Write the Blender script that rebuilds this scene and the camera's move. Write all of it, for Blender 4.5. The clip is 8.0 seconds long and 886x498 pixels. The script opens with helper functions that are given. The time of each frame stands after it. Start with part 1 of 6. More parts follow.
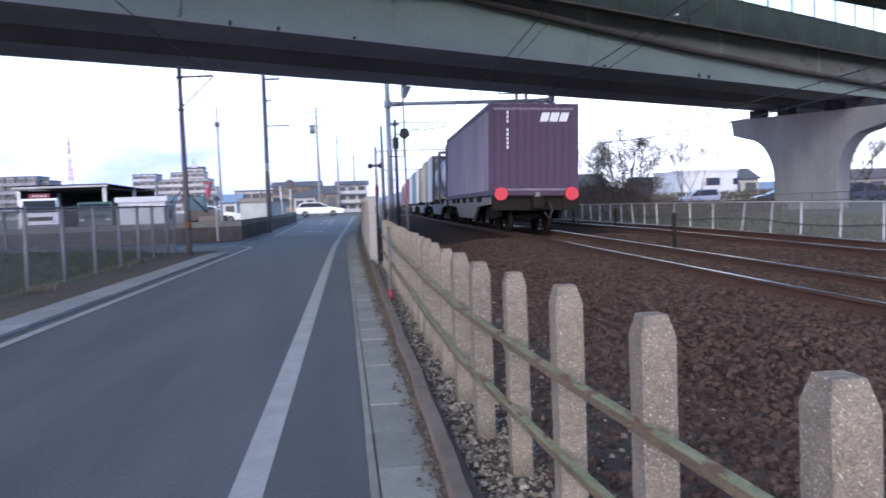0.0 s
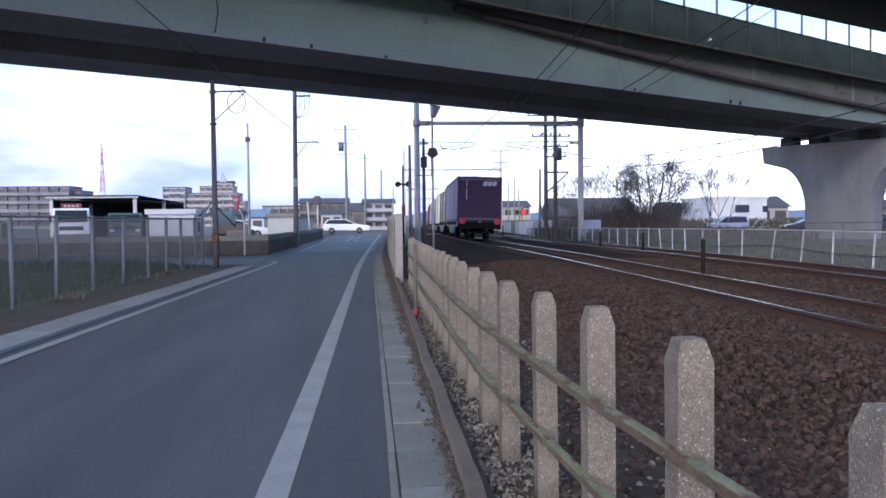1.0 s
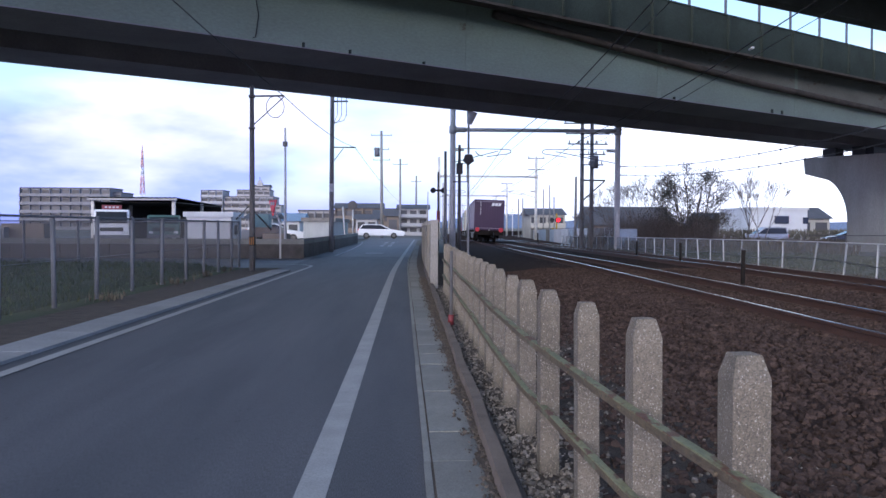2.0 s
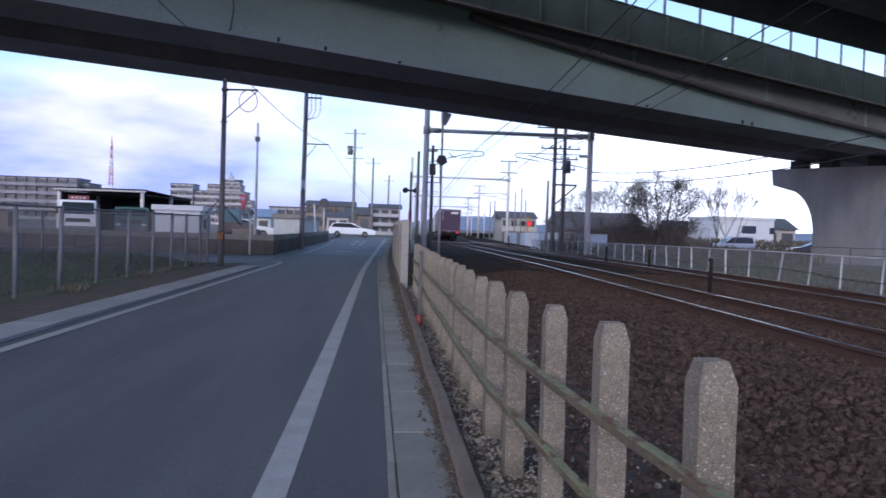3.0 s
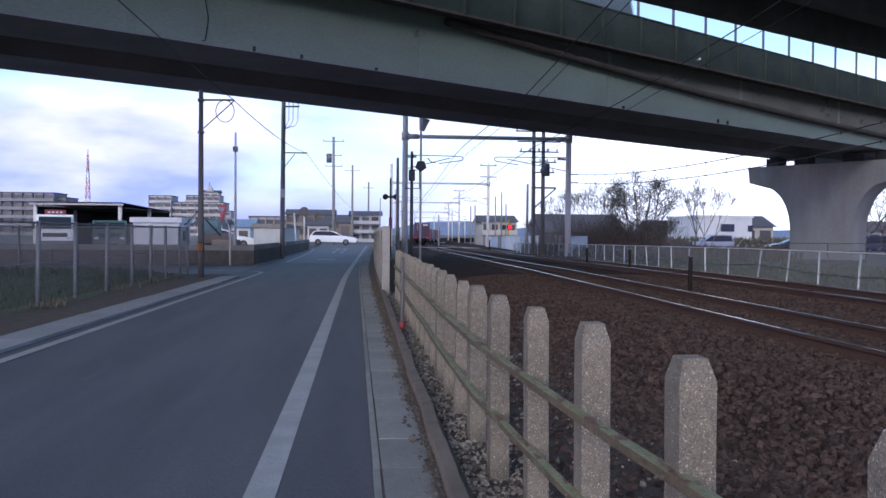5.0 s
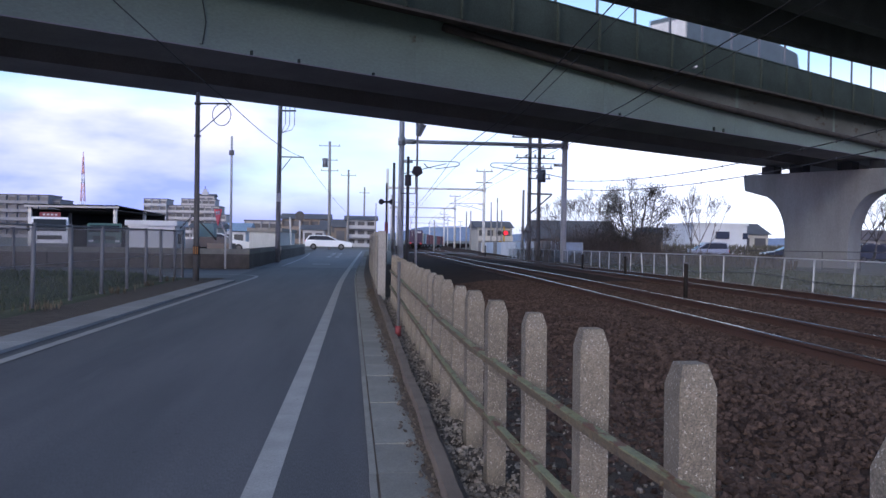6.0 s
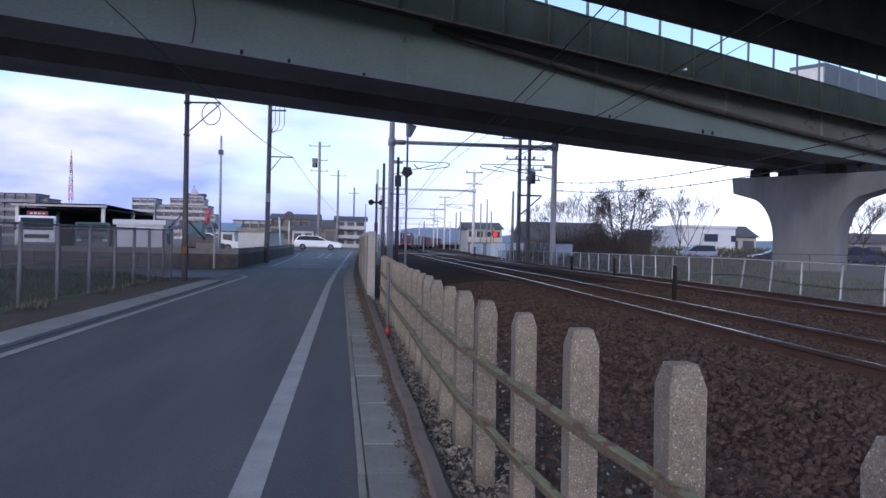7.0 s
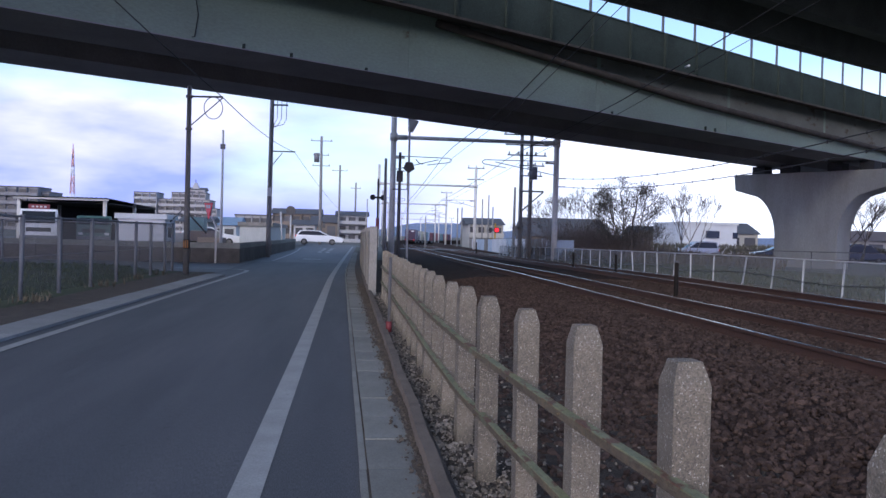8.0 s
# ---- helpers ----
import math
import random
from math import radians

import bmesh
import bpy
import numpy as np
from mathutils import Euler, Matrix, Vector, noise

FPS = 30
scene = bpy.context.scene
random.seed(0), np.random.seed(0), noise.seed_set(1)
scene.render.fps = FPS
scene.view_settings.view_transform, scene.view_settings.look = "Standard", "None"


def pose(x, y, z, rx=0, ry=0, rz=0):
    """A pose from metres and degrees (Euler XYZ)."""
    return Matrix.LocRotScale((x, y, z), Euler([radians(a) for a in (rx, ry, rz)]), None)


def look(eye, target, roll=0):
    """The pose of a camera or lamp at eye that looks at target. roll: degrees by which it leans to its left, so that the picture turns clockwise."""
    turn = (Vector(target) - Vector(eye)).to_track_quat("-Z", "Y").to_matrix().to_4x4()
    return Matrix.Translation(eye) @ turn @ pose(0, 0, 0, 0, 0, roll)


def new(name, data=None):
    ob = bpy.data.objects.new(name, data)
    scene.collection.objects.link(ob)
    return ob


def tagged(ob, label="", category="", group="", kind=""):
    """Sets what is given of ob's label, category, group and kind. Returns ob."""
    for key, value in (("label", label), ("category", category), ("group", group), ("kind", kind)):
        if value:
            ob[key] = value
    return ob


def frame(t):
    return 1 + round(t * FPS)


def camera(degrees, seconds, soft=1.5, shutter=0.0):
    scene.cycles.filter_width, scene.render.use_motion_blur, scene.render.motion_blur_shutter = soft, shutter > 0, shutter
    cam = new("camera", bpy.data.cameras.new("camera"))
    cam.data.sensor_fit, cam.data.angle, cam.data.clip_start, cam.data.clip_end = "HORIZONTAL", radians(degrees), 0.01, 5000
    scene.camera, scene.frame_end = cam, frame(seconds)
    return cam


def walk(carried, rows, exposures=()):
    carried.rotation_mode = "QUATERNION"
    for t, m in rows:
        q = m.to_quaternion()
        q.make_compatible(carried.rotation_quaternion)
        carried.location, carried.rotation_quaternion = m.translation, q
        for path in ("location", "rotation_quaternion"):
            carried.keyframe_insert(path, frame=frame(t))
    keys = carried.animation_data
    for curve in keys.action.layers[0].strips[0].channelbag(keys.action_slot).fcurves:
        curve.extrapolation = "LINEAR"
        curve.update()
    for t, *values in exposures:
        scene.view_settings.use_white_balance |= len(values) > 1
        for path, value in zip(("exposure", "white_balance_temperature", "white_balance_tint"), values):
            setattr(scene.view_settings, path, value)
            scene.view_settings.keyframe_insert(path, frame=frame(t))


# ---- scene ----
cam = camera(56.0, 8.0, shutter=0.5)
PATH = [
    (0, (0.055, -0.114, 1.227), (0.274, 1.871, 1.11), -2.1),
    (0.5, (0.04, -0.137, 1.224), (0.157, 1.856, 1.113), -0.9),
    (1, (0.038, -0.071, 1.215), (0.199, 1.922, 1.147), -0.6),
    (1.5, (0.026, -0.03, 1.22), (0.147, 1.965, 1.172), -0.5),
    (1.7, (0.011, -0.023, 1.219), (0.101, 1.975, 1.169), -0.2),
    (2.8, (0.009, 0.024, 1.206), (0.126, 2.02, 1.153), 1.8),
    (3, (0.018, 0.027, 1.206), (0.168, 2.021, 1.157), 1.9),
    (3.5, (0.022, 0.009, 1.209), (0.231, 1.998, 1.164), 1.5),
    (4, (0.024, 0.018, 1.208), (0.198, 2.01, 1.166), 0.9),
    (4.5, (0.027, 0.015, 1.206), (0.22, 2.005, 1.166), 0.4),
    (6, (0.01, 0.019, 1.202), (0.215, 2.008, 1.18), 0.9),
    (6.5, (0.009, 0.024, 1.198), (0.235, 2.011, 1.179), 1.0),
    (7, (0.008, 0.028, 1.196), (0.238, 2.015, 1.177), 1.2),
    (7.5, (0.005, 0.025, 1.198), (0.236, 2.012, 1.174), 1.4),
    (8, (0.002, 0.037, 1.196), (0.229, 2.023, 1.166), 1.5),
]
walk(cam, [(t, look(eye, target, roll)) for t, eye, target, roll in PATH],
     exposures=[(0.0, 1.15, 5740, 14), (0.5, 1.00, 5740, 14), (1.0, 0.87, 5700, 14), (1.7, 0.70, 5620, 15), (3.0, 0.45, 5590, 16), (4.5, 0.46, 5590, 16), (6.0, 0.37, 5590, 16), (8.0, 0.33, 5590, 16)])

# ---- light: a bright, cloudy late afternoon ----
SUN_DIR = Vector((-0.35, -0.80, 0.29)).normalized()  # behind the camera, veiled by cloud
THIN = Vector((0.62, 0.75, 0.12)).normalized()  # where the cloud is thinnest ahead
world = bpy.data.worlds.new("sky")
scene.world = world
world.use_nodes = True
wn, wl = world.node_tree.nodes, world.node_tree.links
wn.clear()


def wnode(kind, **values):
    n = wn.new(kind)
    for k, v in values.items():
        n.inputs[k].default_value = v
    return n


sky = wn.new("ShaderNodeTexSky")
sky.sky_type = "NISHITA"
sky.sun_disc = False
sky.sun_elevation = math.asin(SUN_DIR.z)
sky.sun_rotation = math.atan2(SUN_DIR.x, SUN_DIR.y)
sky.dust_density = 1.5
coord = wn.new("ShaderNodeTexCoord")
mapping = wn.new("ShaderNodeMapping")
mapping.inputs["Scale"].default_value = (1.0, 1.0, 3.2)
clouds = wnode("ShaderNodeTexNoise", Scale=2.6, Detail=6.0, Roughness=0.5)
ramp = wn.new("ShaderNodeValToRGB")
ramp.color_ramp.elements[0].position, ramp.color_ramp.elements[1].position = 0.32, 0.52
toward = wn.new("ShaderNodeVectorMath")
toward.operation = "DOT_PRODUCT"
toward.inputs[1].default_value = THIN
glow = wn.new("ShaderNodeMapRange")
for k, v in (("From Min", 0.72), ("From Max", 0.97), ("To Min", 0.0), ("To Max", 1.0)):
    glow.inputs[k].default_value = v
shade = wnode("ShaderNodeTexNoise", Scale=5.5, Detail=5.0, Roughness=0.5)
shade_ramp = wn.new("ShaderNodeValToRGB")
shade_ramp.color_ramp.elements[0].position, shade_ramp.color_ramp.elements[1].position = 0.37, 0.72
shade_ramp.color_ramp.elements[0].color = (0.36, 0.42, 0.96, 1)
shade_ramp.color_ramp.elements[1].color = (0.92, 0.87, 1.02, 1)
cloud_white = wn.new("ShaderNodeMix")
cloud_white.data_type = "RGBA"
cloud_white.inputs["B"].default_value = (1.15, 1.16, 1.2, 1)
cover = wn.new("ShaderNodeMath")
cover.operation = "MAXIMUM"
sky_bg = wnode("ShaderNodeBackground", Strength=0.17)
cloud_bg = wnode("ShaderNodeBackground", Strength=1.0)
both = wn.new("ShaderNodeMixShader")
out = wn.new("ShaderNodeOutputWorld")
wl.new(coord.outputs["Generated"], mapping.inputs["Vector"])
wl.new(mapping.outputs[0], clouds.inputs["Vector"])
wl.new(mapping.outputs[0], shade.inputs["Vector"])
height = wn.new("ShaderNodeSeparateXYZ")
wl.new(coord.outputs["Generated"], height.inputs[0])
clearing = wn.new("ShaderNodeMapRange")  # blue gaps open up higher in the sky
for k, v in (("From Min", 0.14), ("From Max", 0.19), ("To Min", 0.0), ("To Max", 0.27)):
    clearing.inputs[k].default_value = v
thinned = wn.new("ShaderNodeMath")
thinned.operation = "SUBTRACT"
low = wn.new("ShaderNodeMapRange")
for k, v in (("From Min", 0.11), ("From Max", 0.20), ("To Min", 1.0), ("To Max", 0.0)):
    low.inputs[k].default_value = v
low_glow = wn.new("ShaderNodeMath")
low_glow.operation = "MULTIPLY"
wl.new(height.outputs["Z"], clearing.inputs["Value"])
wl.new(height.outputs["Z"], low.inputs["Value"])
wl.new(clouds.outputs["Fac"], thinned.inputs[0])
wl.new(clearing.outputs[0], thinned.inputs[1])
wl.new(glow.outputs[0], low_glow.inputs[0])
wl.new(low.outputs[0], low_glow.inputs[1])
wl.new(thinned.outputs[0], ramp.inputs[0])
crown = wn.new("ShaderNodeMapRange")  # grey-violet cloud bases, sunlit white tops
for k, v in (("From Min", 0.05), ("From Max", 0.17), ("To Min", -0.09), ("To Max", 0.13)):
    crown.inputs[k].default_value = v
heaped = wn.new("ShaderNodeMath")
heaped.operation = "ADD"
wl.new(height.outputs["Z"], crown.inputs["Value"])
wl.new(shade.outputs["Fac"], heaped.inputs[0])
wl.new(crown.outputs[0], heaped.inputs[1])
wl.new(heaped.outputs[0], shade_ramp.inputs[0])
wl.new(coord.outputs["Generated"], toward.inputs[0])
wl.new(toward.outputs["Value"], glow.inputs["Value"])
wl.new(glow.outputs[0], cloud_white.inputs["Factor"])
wl.new(shade_ramp.outputs[0], cloud_white.inputs["A"])
wl.new(ramp.outputs[0], cover.inputs[0])
wl.new(low_glow.outputs[0], cover.inputs[1])
wl.new(sky.outputs[0], sky_bg.inputs["Color"])
sunward = wn.new("ShaderNodeVectorMath")
sunward.operation = "DOT_PRODUCT"
sunward.inputs[1].default_value = SUN_DIR
lit = wn.new("ShaderNodeMapRange")
for k, v in (("From Min", -0.2), ("From Max", 0.9), ("To Min", 1.0), ("To Max", 3.1)):
    lit.inputs[k].default_value = v
wl.new(coord.outputs["Generated"], sunward.inputs[0])
wl.new(sunward.outputs["Value"], lit.inputs["Value"])
wl.new(lit.outputs[0], cloud_bg.inputs["Strength"])
wl.new(cloud_white.outputs["Result"], cloud_bg.inputs["Color"])
wl.new(cover.outputs[0], both.inputs[0])
wl.new(sky_bg.outputs[0], both.inputs[1])
wl.new(cloud_bg.outputs[0], both.inputs[2])
wl.new(both.outputs[0], out.inputs[0])

sun = new("sun", bpy.data.lights.new("sun", "SUN"))
sun.data.energy, sun.data.angle, sun.data.color = 0.55, radians(25), (1.0, 0.95, 0.88)
sun.matrix_world = look(SUN_DIR * 100, (0, 0, 0))


# ---- materials ----
def material(name, color, rough=0.8, metal=0.0, second=None, scale=3.0, fine=60.0, amount=0.5, bump=0.15, speck=0.25,
             island=0.0, emit=0.0, rust=None, rust_scale=8.0, rust_cut=0.55, stretch=(1, 1, 1), per_object=0.0, alpha=1.0, shine=0.5):
    """A worn surface: large stains, fine grain, relief, and an optional second layer of rust or dirt with its own outline."""
    m = bpy.data.materials.new(name)
    m.use_nodes = True
    n, l = m.node_tree.nodes, m.node_tree.links
    b = n["Principled BSDF"]
    c = n.new("ShaderNodeTexCoord")
    mp = n.new("ShaderNodeMapping")
    mp.inputs["Scale"].default_value = stretch
    l.new(c.outputs["Object"], mp.inputs["Vector"])

    def noise_tex(s, detail=5.0, rough_=0.6):
        t = n.new("ShaderNodeTexNoise")
        t.inputs["Scale"].default_value, t.inputs["Detail"].default_value, t.inputs["Roughness"].default_value = s, detail, rough_
        l.new(mp.outputs[0], t.inputs["Vector"])
        return t

    def mix(fac, a, bb, blend="MIX"):
        x = n.new("ShaderNodeMix")
        x.data_type, x.blend_type = "RGBA", blend
        for sock, v in (("Factor", fac), ("A", a), ("B", bb)):
            if isinstance(v, (int, float)):
                x.inputs[sock].default_value = v
            elif isinstance(v, tuple):
                x.inputs[sock].default_value = (*v[:3], 1)
            else:
                l.new(v, x.inputs[sock])
        return x.outputs["Result"]

    def remap(v, lo, hi, a=0.0, z=1.0):
        x = n.new("ShaderNodeMapRange")
        for sock, w in (("From Min", lo), ("From Max", hi), ("To Min", a), ("To Max", z)):
            x.inputs[sock].default_value = w
        l.new(v, x.inputs["Value"])
        return x.outputs[0]

    second = second or tuple(v * 0.62 for v in color)
    big, small = noise_tex(scale), noise_tex(fine, 3.0, 0.7)
    col = mix(remap(big.outputs["Fac"], 0.35, 0.68, 0.0, amount), color, second)
    grain = remap(small.outputs["Fac"], 0.3, 0.7, 1 - speck, 1 + speck)
    comb = n.new("ShaderNodeCombineColor")
    for i in range(3):
        l.new(grain, comb.inputs[i])
    col = mix(1.0, col, comb.outputs[0], "MULTIPLY")
    for kind, amt in (("island", island), ("object", per_object)):
        if amt:
            src = n.new("ShaderNodeNewGeometry" if kind == "island" else "ShaderNodeObjectInfo")
            v = remap(src.outputs["Random Per Island" if kind == "island" else "Random"], 0, 1, 1 - amt, 1 + amt)
            cc = n.new("ShaderNodeCombineColor")
            for i in range(3):
                l.new(v, cc.inputs[i])
            col = mix(1.0, col, cc.outputs[0], "MULTIPLY")
    rough_out = remap(small.outputs["Fac"], 0.3, 0.7, max(0.02, rough - 0.08), min(1.0, rough + 0.08))
    if rust:
        patches = noise_tex(rust_scale, 6.0, 0.65)
        f = remap(patches.outputs["Fac"], rust_cut, rust_cut + 0.06)
        col = mix(f, col, rust)
    l.new(col, b.inputs["Base Color"])
    l.new(rough_out, b.inputs["Roughness"])
    b.inputs["Metallic"].default_value = metal
    b.inputs["Alpha"].default_value = alpha
    b.inputs["Specular IOR Level"].default_value = shine
    if emit:
        b.inputs["Emission Color"].default_value = (*color, 1)
        b.inputs["Emission Strength"].default_value = emit
    if bump:
        bp = n.new("ShaderNodeBump")
        bp.inputs["Strength"].default_value, bp.inputs["Distance"].default_value = bump, 0.02
        l.new(small.outputs["Fac"], bp.inputs["Height"])
        l.new(bp.outputs[0], b.inputs["Normal"])
    return m


M = {
    "asphalt": material("asphalt", (0.072, 0.075, 0.082), 0.66, shine=0.25, second=(0.112, 0.114, 0.121), scale=0.8, fine=110, amount=0.9, bump=0.35, speck=0.55, stretch=(2.2, 0.22, 1), rust=(0.092, 0.095, 0.102), rust_scale=2.2, rust_cut=0.60),
    "tar": material("tar", (0.036, 0.041, 0.045), 0.7, scale=8, fine=90, bump=0.3),
    "truck_grey": material("truck_grey", (0.095, 0.12, 0.13), 0.6, scale=1.5, fine=30, bump=0.05),
    # paler asphalt; open-sky brightness past the flyover is part of its colour
    "pale_asphalt": material("pale_asphalt", (0.128, 0.124, 0.127), 0.68, second=(0.098, 0.095, 0.098), scale=0.5, fine=60, amount=0.8, bump=0.3, stretch=(2, 0.3, 1)),
    "line_paint": material("line_paint", (0.335, 0.34, 0.33), 0.75, second=(0.245, 0.25, 0.242), scale=2.5, fine=90, amount=0.8, speck=0.2, rust=(0.12, 0.12, 0.125), rust_scale=30, rust_cut=0.66),
    "kerb": material("kerb", (0.235, 0.236, 0.212), 0.9, second=(0.165, 0.163, 0.145), scale=3, fine=90, amount=0.8, bump=0.4, per_object=0.14),
    "gutter": material("gutter", (0.275, 0.283, 0.287), 0.9, second=(0.19, 0.195, 0.195), scale=1.5, fine=70, amount=0.8, per_object=0.12),
    "edging": material("edging", (0.165, 0.132, 0.102), 0.95, second=(0.09, 0.070, 0.053), scale=4, fine=80, amount=0.9, bump=0.5),
    "dirt": material("dirt", (0.115, 0.092, 0.071), 0.95, second=(0.066, 0.053, 0.041), scale=5, fine=120, amount=0.9, bump=0.9, speck=0.5),
    "litter": material("litter", (0.088, 0.072, 0.056), 0.95, second=(0.055, 0.045, 0.034), scale=20, fine=120, bump=0.2, island=0.4),
    "pebble": material("pebble", (0.215, 0.185, 0.15), 0.95, shine=0.15, second=(0.08, 0.066, 0.052), scale=9, fine=120, bump=0.3, island=0.7),
    "grit": material("grit", (0.118, 0.096, 0.077), 1.0, shine=0.1, second=(0.066, 0.055, 0.045), scale=4, fine=120, amount=0.9, bump=1.0, speck=0.7),
    "ballast": material("ballast", (0.052, 0.035, 0.027), 1.0, shine=0.05, second=(0.037, 0.025, 0.020), scale=2.2, fine=45, amount=0.9, bump=1.0, speck=0.5),
    "ballast_stone": material("ballast_stone", (0.068, 0.046, 0.036), 0.97, shine=0.1, second=(0.049, 0.034, 0.028), scale=2.0, fine=60, amount=0.9, bump=0.4, island=0.45),
    "grass": material("grass", (0.044, 0.068, 0.026), 0.95, second=(0.066, 0.066, 0.036), scale=0.6, fine=25, amount=0.9, bump=0.8, speck=0.45),
    "earth": material("earth", (0.13, 0.12, 0.10), 0.95, second=(0.09, 0.09, 0.06), scale=0.15, fine=6, amount=0.9, bump=0.5, speck=0.3),
    "post": material("post", (0.214, 0.181, 0.134), 0.93, second=(0.130, 0.110, 0.082), scale=9, fine=210, amount=0.95, bump=0.5, speck=0.5, rust=(0.50, 0.46, 0.385), rust_scale=140, rust_cut=0.59, per_object=0.14),
    "pipe": material("pipe", (0.225, 0.222, 0.118), 0.75, second=(0.15, 0.16, 0.085), scale=10, fine=70, amount=0.9, bump=0.5, speck=0.3, rust=(0.125, 0.062, 0.037), rust_scale=15, rust_cut=0.53, stretch=(1, 0.4, 1)),
    "rusty_flange": material("rusty_flange", (0.135, 0.105, 0.06), 0.85, second=(0.082, 0.058, 0.038), scale=9, fine=70, amount=0.95, bump=0.6, speck=0.35, rust=(0.14, 0.145, 0.085), rust_scale=13, rust_cut=0.60, stretch=(1, 0.4, 1)),
    "red_mark": material("red_mark", (0.15, 0.02, 0.022), 0.6, scale=20),
    "panel": material("panel", (0.26, 0.243, 0.215), 0.93, second=(0.155, 0.142, 0.125), scale=1.5, fine=40, amount=0.9, bump=0.4, stretch=(1, 1, 0.4), per_object=0.15),
    "rail_side": material("rail_side", (0.075, 0.036, 0.023), 0.85, second=(0.045, 0.023, 0.016), scale=3, fine=50, bump=0.5),
    "rail_head": material("rail_head", (0.75, 0.76, 0.78), 0.16, 1.0, second=(0.5, 0.5, 0.5), scale=1, fine=40, amount=0.4, bump=0.05, speck=0.08),
    "sleeper": material("sleeper", (0.045, 0.031, 0.026), 0.93, second=(0.03, 0.022, 0.018), scale=4, fine=50, bump=0.5, per_object=0.2),
    "galv": material("galv", (0.155, 0.16, 0.175), 0.65, 0.2, second=(0.10, 0.10, 0.11), scale=4, fine=60, bump=0.1),
    "white_steel": material("white_steel", (0.54, 0.54, 0.53), 0.5, second=(0.45, 0.44, 0.42), scale=5, fine=60, bump=0.1, rust=(0.25, 0.15, 0.1), rust_scale=14, rust_cut=0.68),
    "pole_concrete": material("pole_concrete", (0.255, 0.25, 0.245), 0.9, second=(0.165, 0.162, 0.158), scale=3, fine=60, bump=0.3, stretch=(1, 1, 0.3)),
    "pole_dark": material("pole_dark", (0.105, 0.10, 0.10), 0.85, second=(0.05, 0.048, 0.045), scale=3, fine=50, bump=0.3, stretch=(1, 1, 0.3)),
    "gantry_steel": material("gantry_steel", (0.60, 0.59, 0.565), 0.7, second=(0.42, 0.41, 0.39), scale=2, fine=50, bump=0.1),
    "cable": material("cable", (0.035, 0.035, 0.038), 0.6, scale=5, bump=0),
    "insulator": material("insulator", (0.6, 0.58, 0.55), 0.25, scale=10, bump=0),
    "bridge_paint": material("bridge_paint", (0.30, 0.365, 0.30), 0.75, shine=0.25, second=(0.235, 0.275, 0.225), scale=0.35, fine=14, amount=0.9, bump=0.08, speck=0.12, stretch=(0.5, 0.5, 1.2), rust=(0.15, 0.115, 0.085), rust_scale=1.3, rust_cut=0.66),
    "bridge_under": material("bridge_under", (0.36, 0.325, 0.345), 0.8, second=(0.27, 0.24, 0.255), scale=0.5, fine=14, amount=0.9, bump=0.1, speck=0.15),
    "bridge_stained": material("bridge_stained", (0.235, 0.235, 0.212), 0.85, shine=0.2, second=(0.165, 0.158, 0.14), scale=0.5, fine=14, amount=0.9, bump=0.1, speck=0.15, stretch=(0.6, 0.6, 1.4), rust=(0.13, 0.10, 0.078), rust_scale=0.9, rust_cut=0.58),
    "drain": material("drain", (0.12, 0.098, 0.085), 0.9, second=(0.075, 0.063, 0.055), scale=2, fine=20, amount=0.9, bump=0.2, shine=0.2),
    "bridge_dark": material("bridge_dark", (0.052, 0.066, 0.058), 0.9, shine=0.15, second=(0.036, 0.045, 0.039), scale=0.7, fine=20, amount=0.9, bump=0.1),
    "viaduct_under": material("viaduct_under", (0.17, 0.17, 0.165), 0.9, shine=0.15, second=(0.11, 0.11, 0.105), scale=0.7, fine=20, amount=0.9, bump=0.1),
    "deck": material("deck", (0.27, 0.26, 0.245), 0.9, second=(0.17, 0.16, 0.15), scale=0.5, fine=20, amount=0.9, bump=0.3),
    "pier": material("pier", (0.32, 0.32, 0.295), 0.92, second=(0.215, 0.21, 0.19), scale=0.55, fine=25, amount=0.9, bump=0.25, speck=0.14, stretch=(1, 1, 0.3)),
    "rubber": material("rubber", (0.03, 0.03, 0.03), 0.8, scale=8),
    "wagon": material("wagon", (0.020, 0.017, 0.015), 0.95, shine=0.05, second=(0.013, 0.011, 0.010), scale=2, fine=30, bump=0.3),
    "wagon_grey": material("wagon_grey", (0.17, 0.165, 0.16), 0.75, second=(0.09, 0.083, 0.078), scale=1.5, fine=30, bump=0.2),
    # one purple, dark for the end and pale for the sides that catch light
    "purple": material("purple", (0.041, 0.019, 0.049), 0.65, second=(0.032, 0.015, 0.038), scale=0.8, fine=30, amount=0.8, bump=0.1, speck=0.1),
    "purple_lit": material("purple_lit", (0.225, 0.20, 0.24), 0.65, second=(0.155, 0.13, 0.165), scale=0.8, fine=30, amount=0.9, bump=0.1, speck=0.1, stretch=(1, 1, 0.3)),
    "tank_white": material("tank_white", (0.62, 0.60, 0.55), 0.5, scale=1.5, fine=30, bump=0.05),
    "blue_grey": material("blue_grey", (0.42, 0.50, 0.58), 0.55, scale=1.5, fine=30, bump=0.05),
    "yellow": material("yellow", (0.50, 0.46, 0.32), 0.6, scale=1.5, fine=30, bump=0.05),
    "maroon": material("maroon", (0.22, 0.045, 0.055), 0.6, scale=1.5, fine=30, bump=0.05),
    "teal": material("teal", (0.12, 0.20, 0.22), 0.6, scale=1.5, fine=30, bump=0.05),
    "logo_white": material("logo_white", (0.62, 0.62, 0.63), 0.6, second=(0.5, 0.5, 0.5), scale=4, bump=0, speck=0.05),
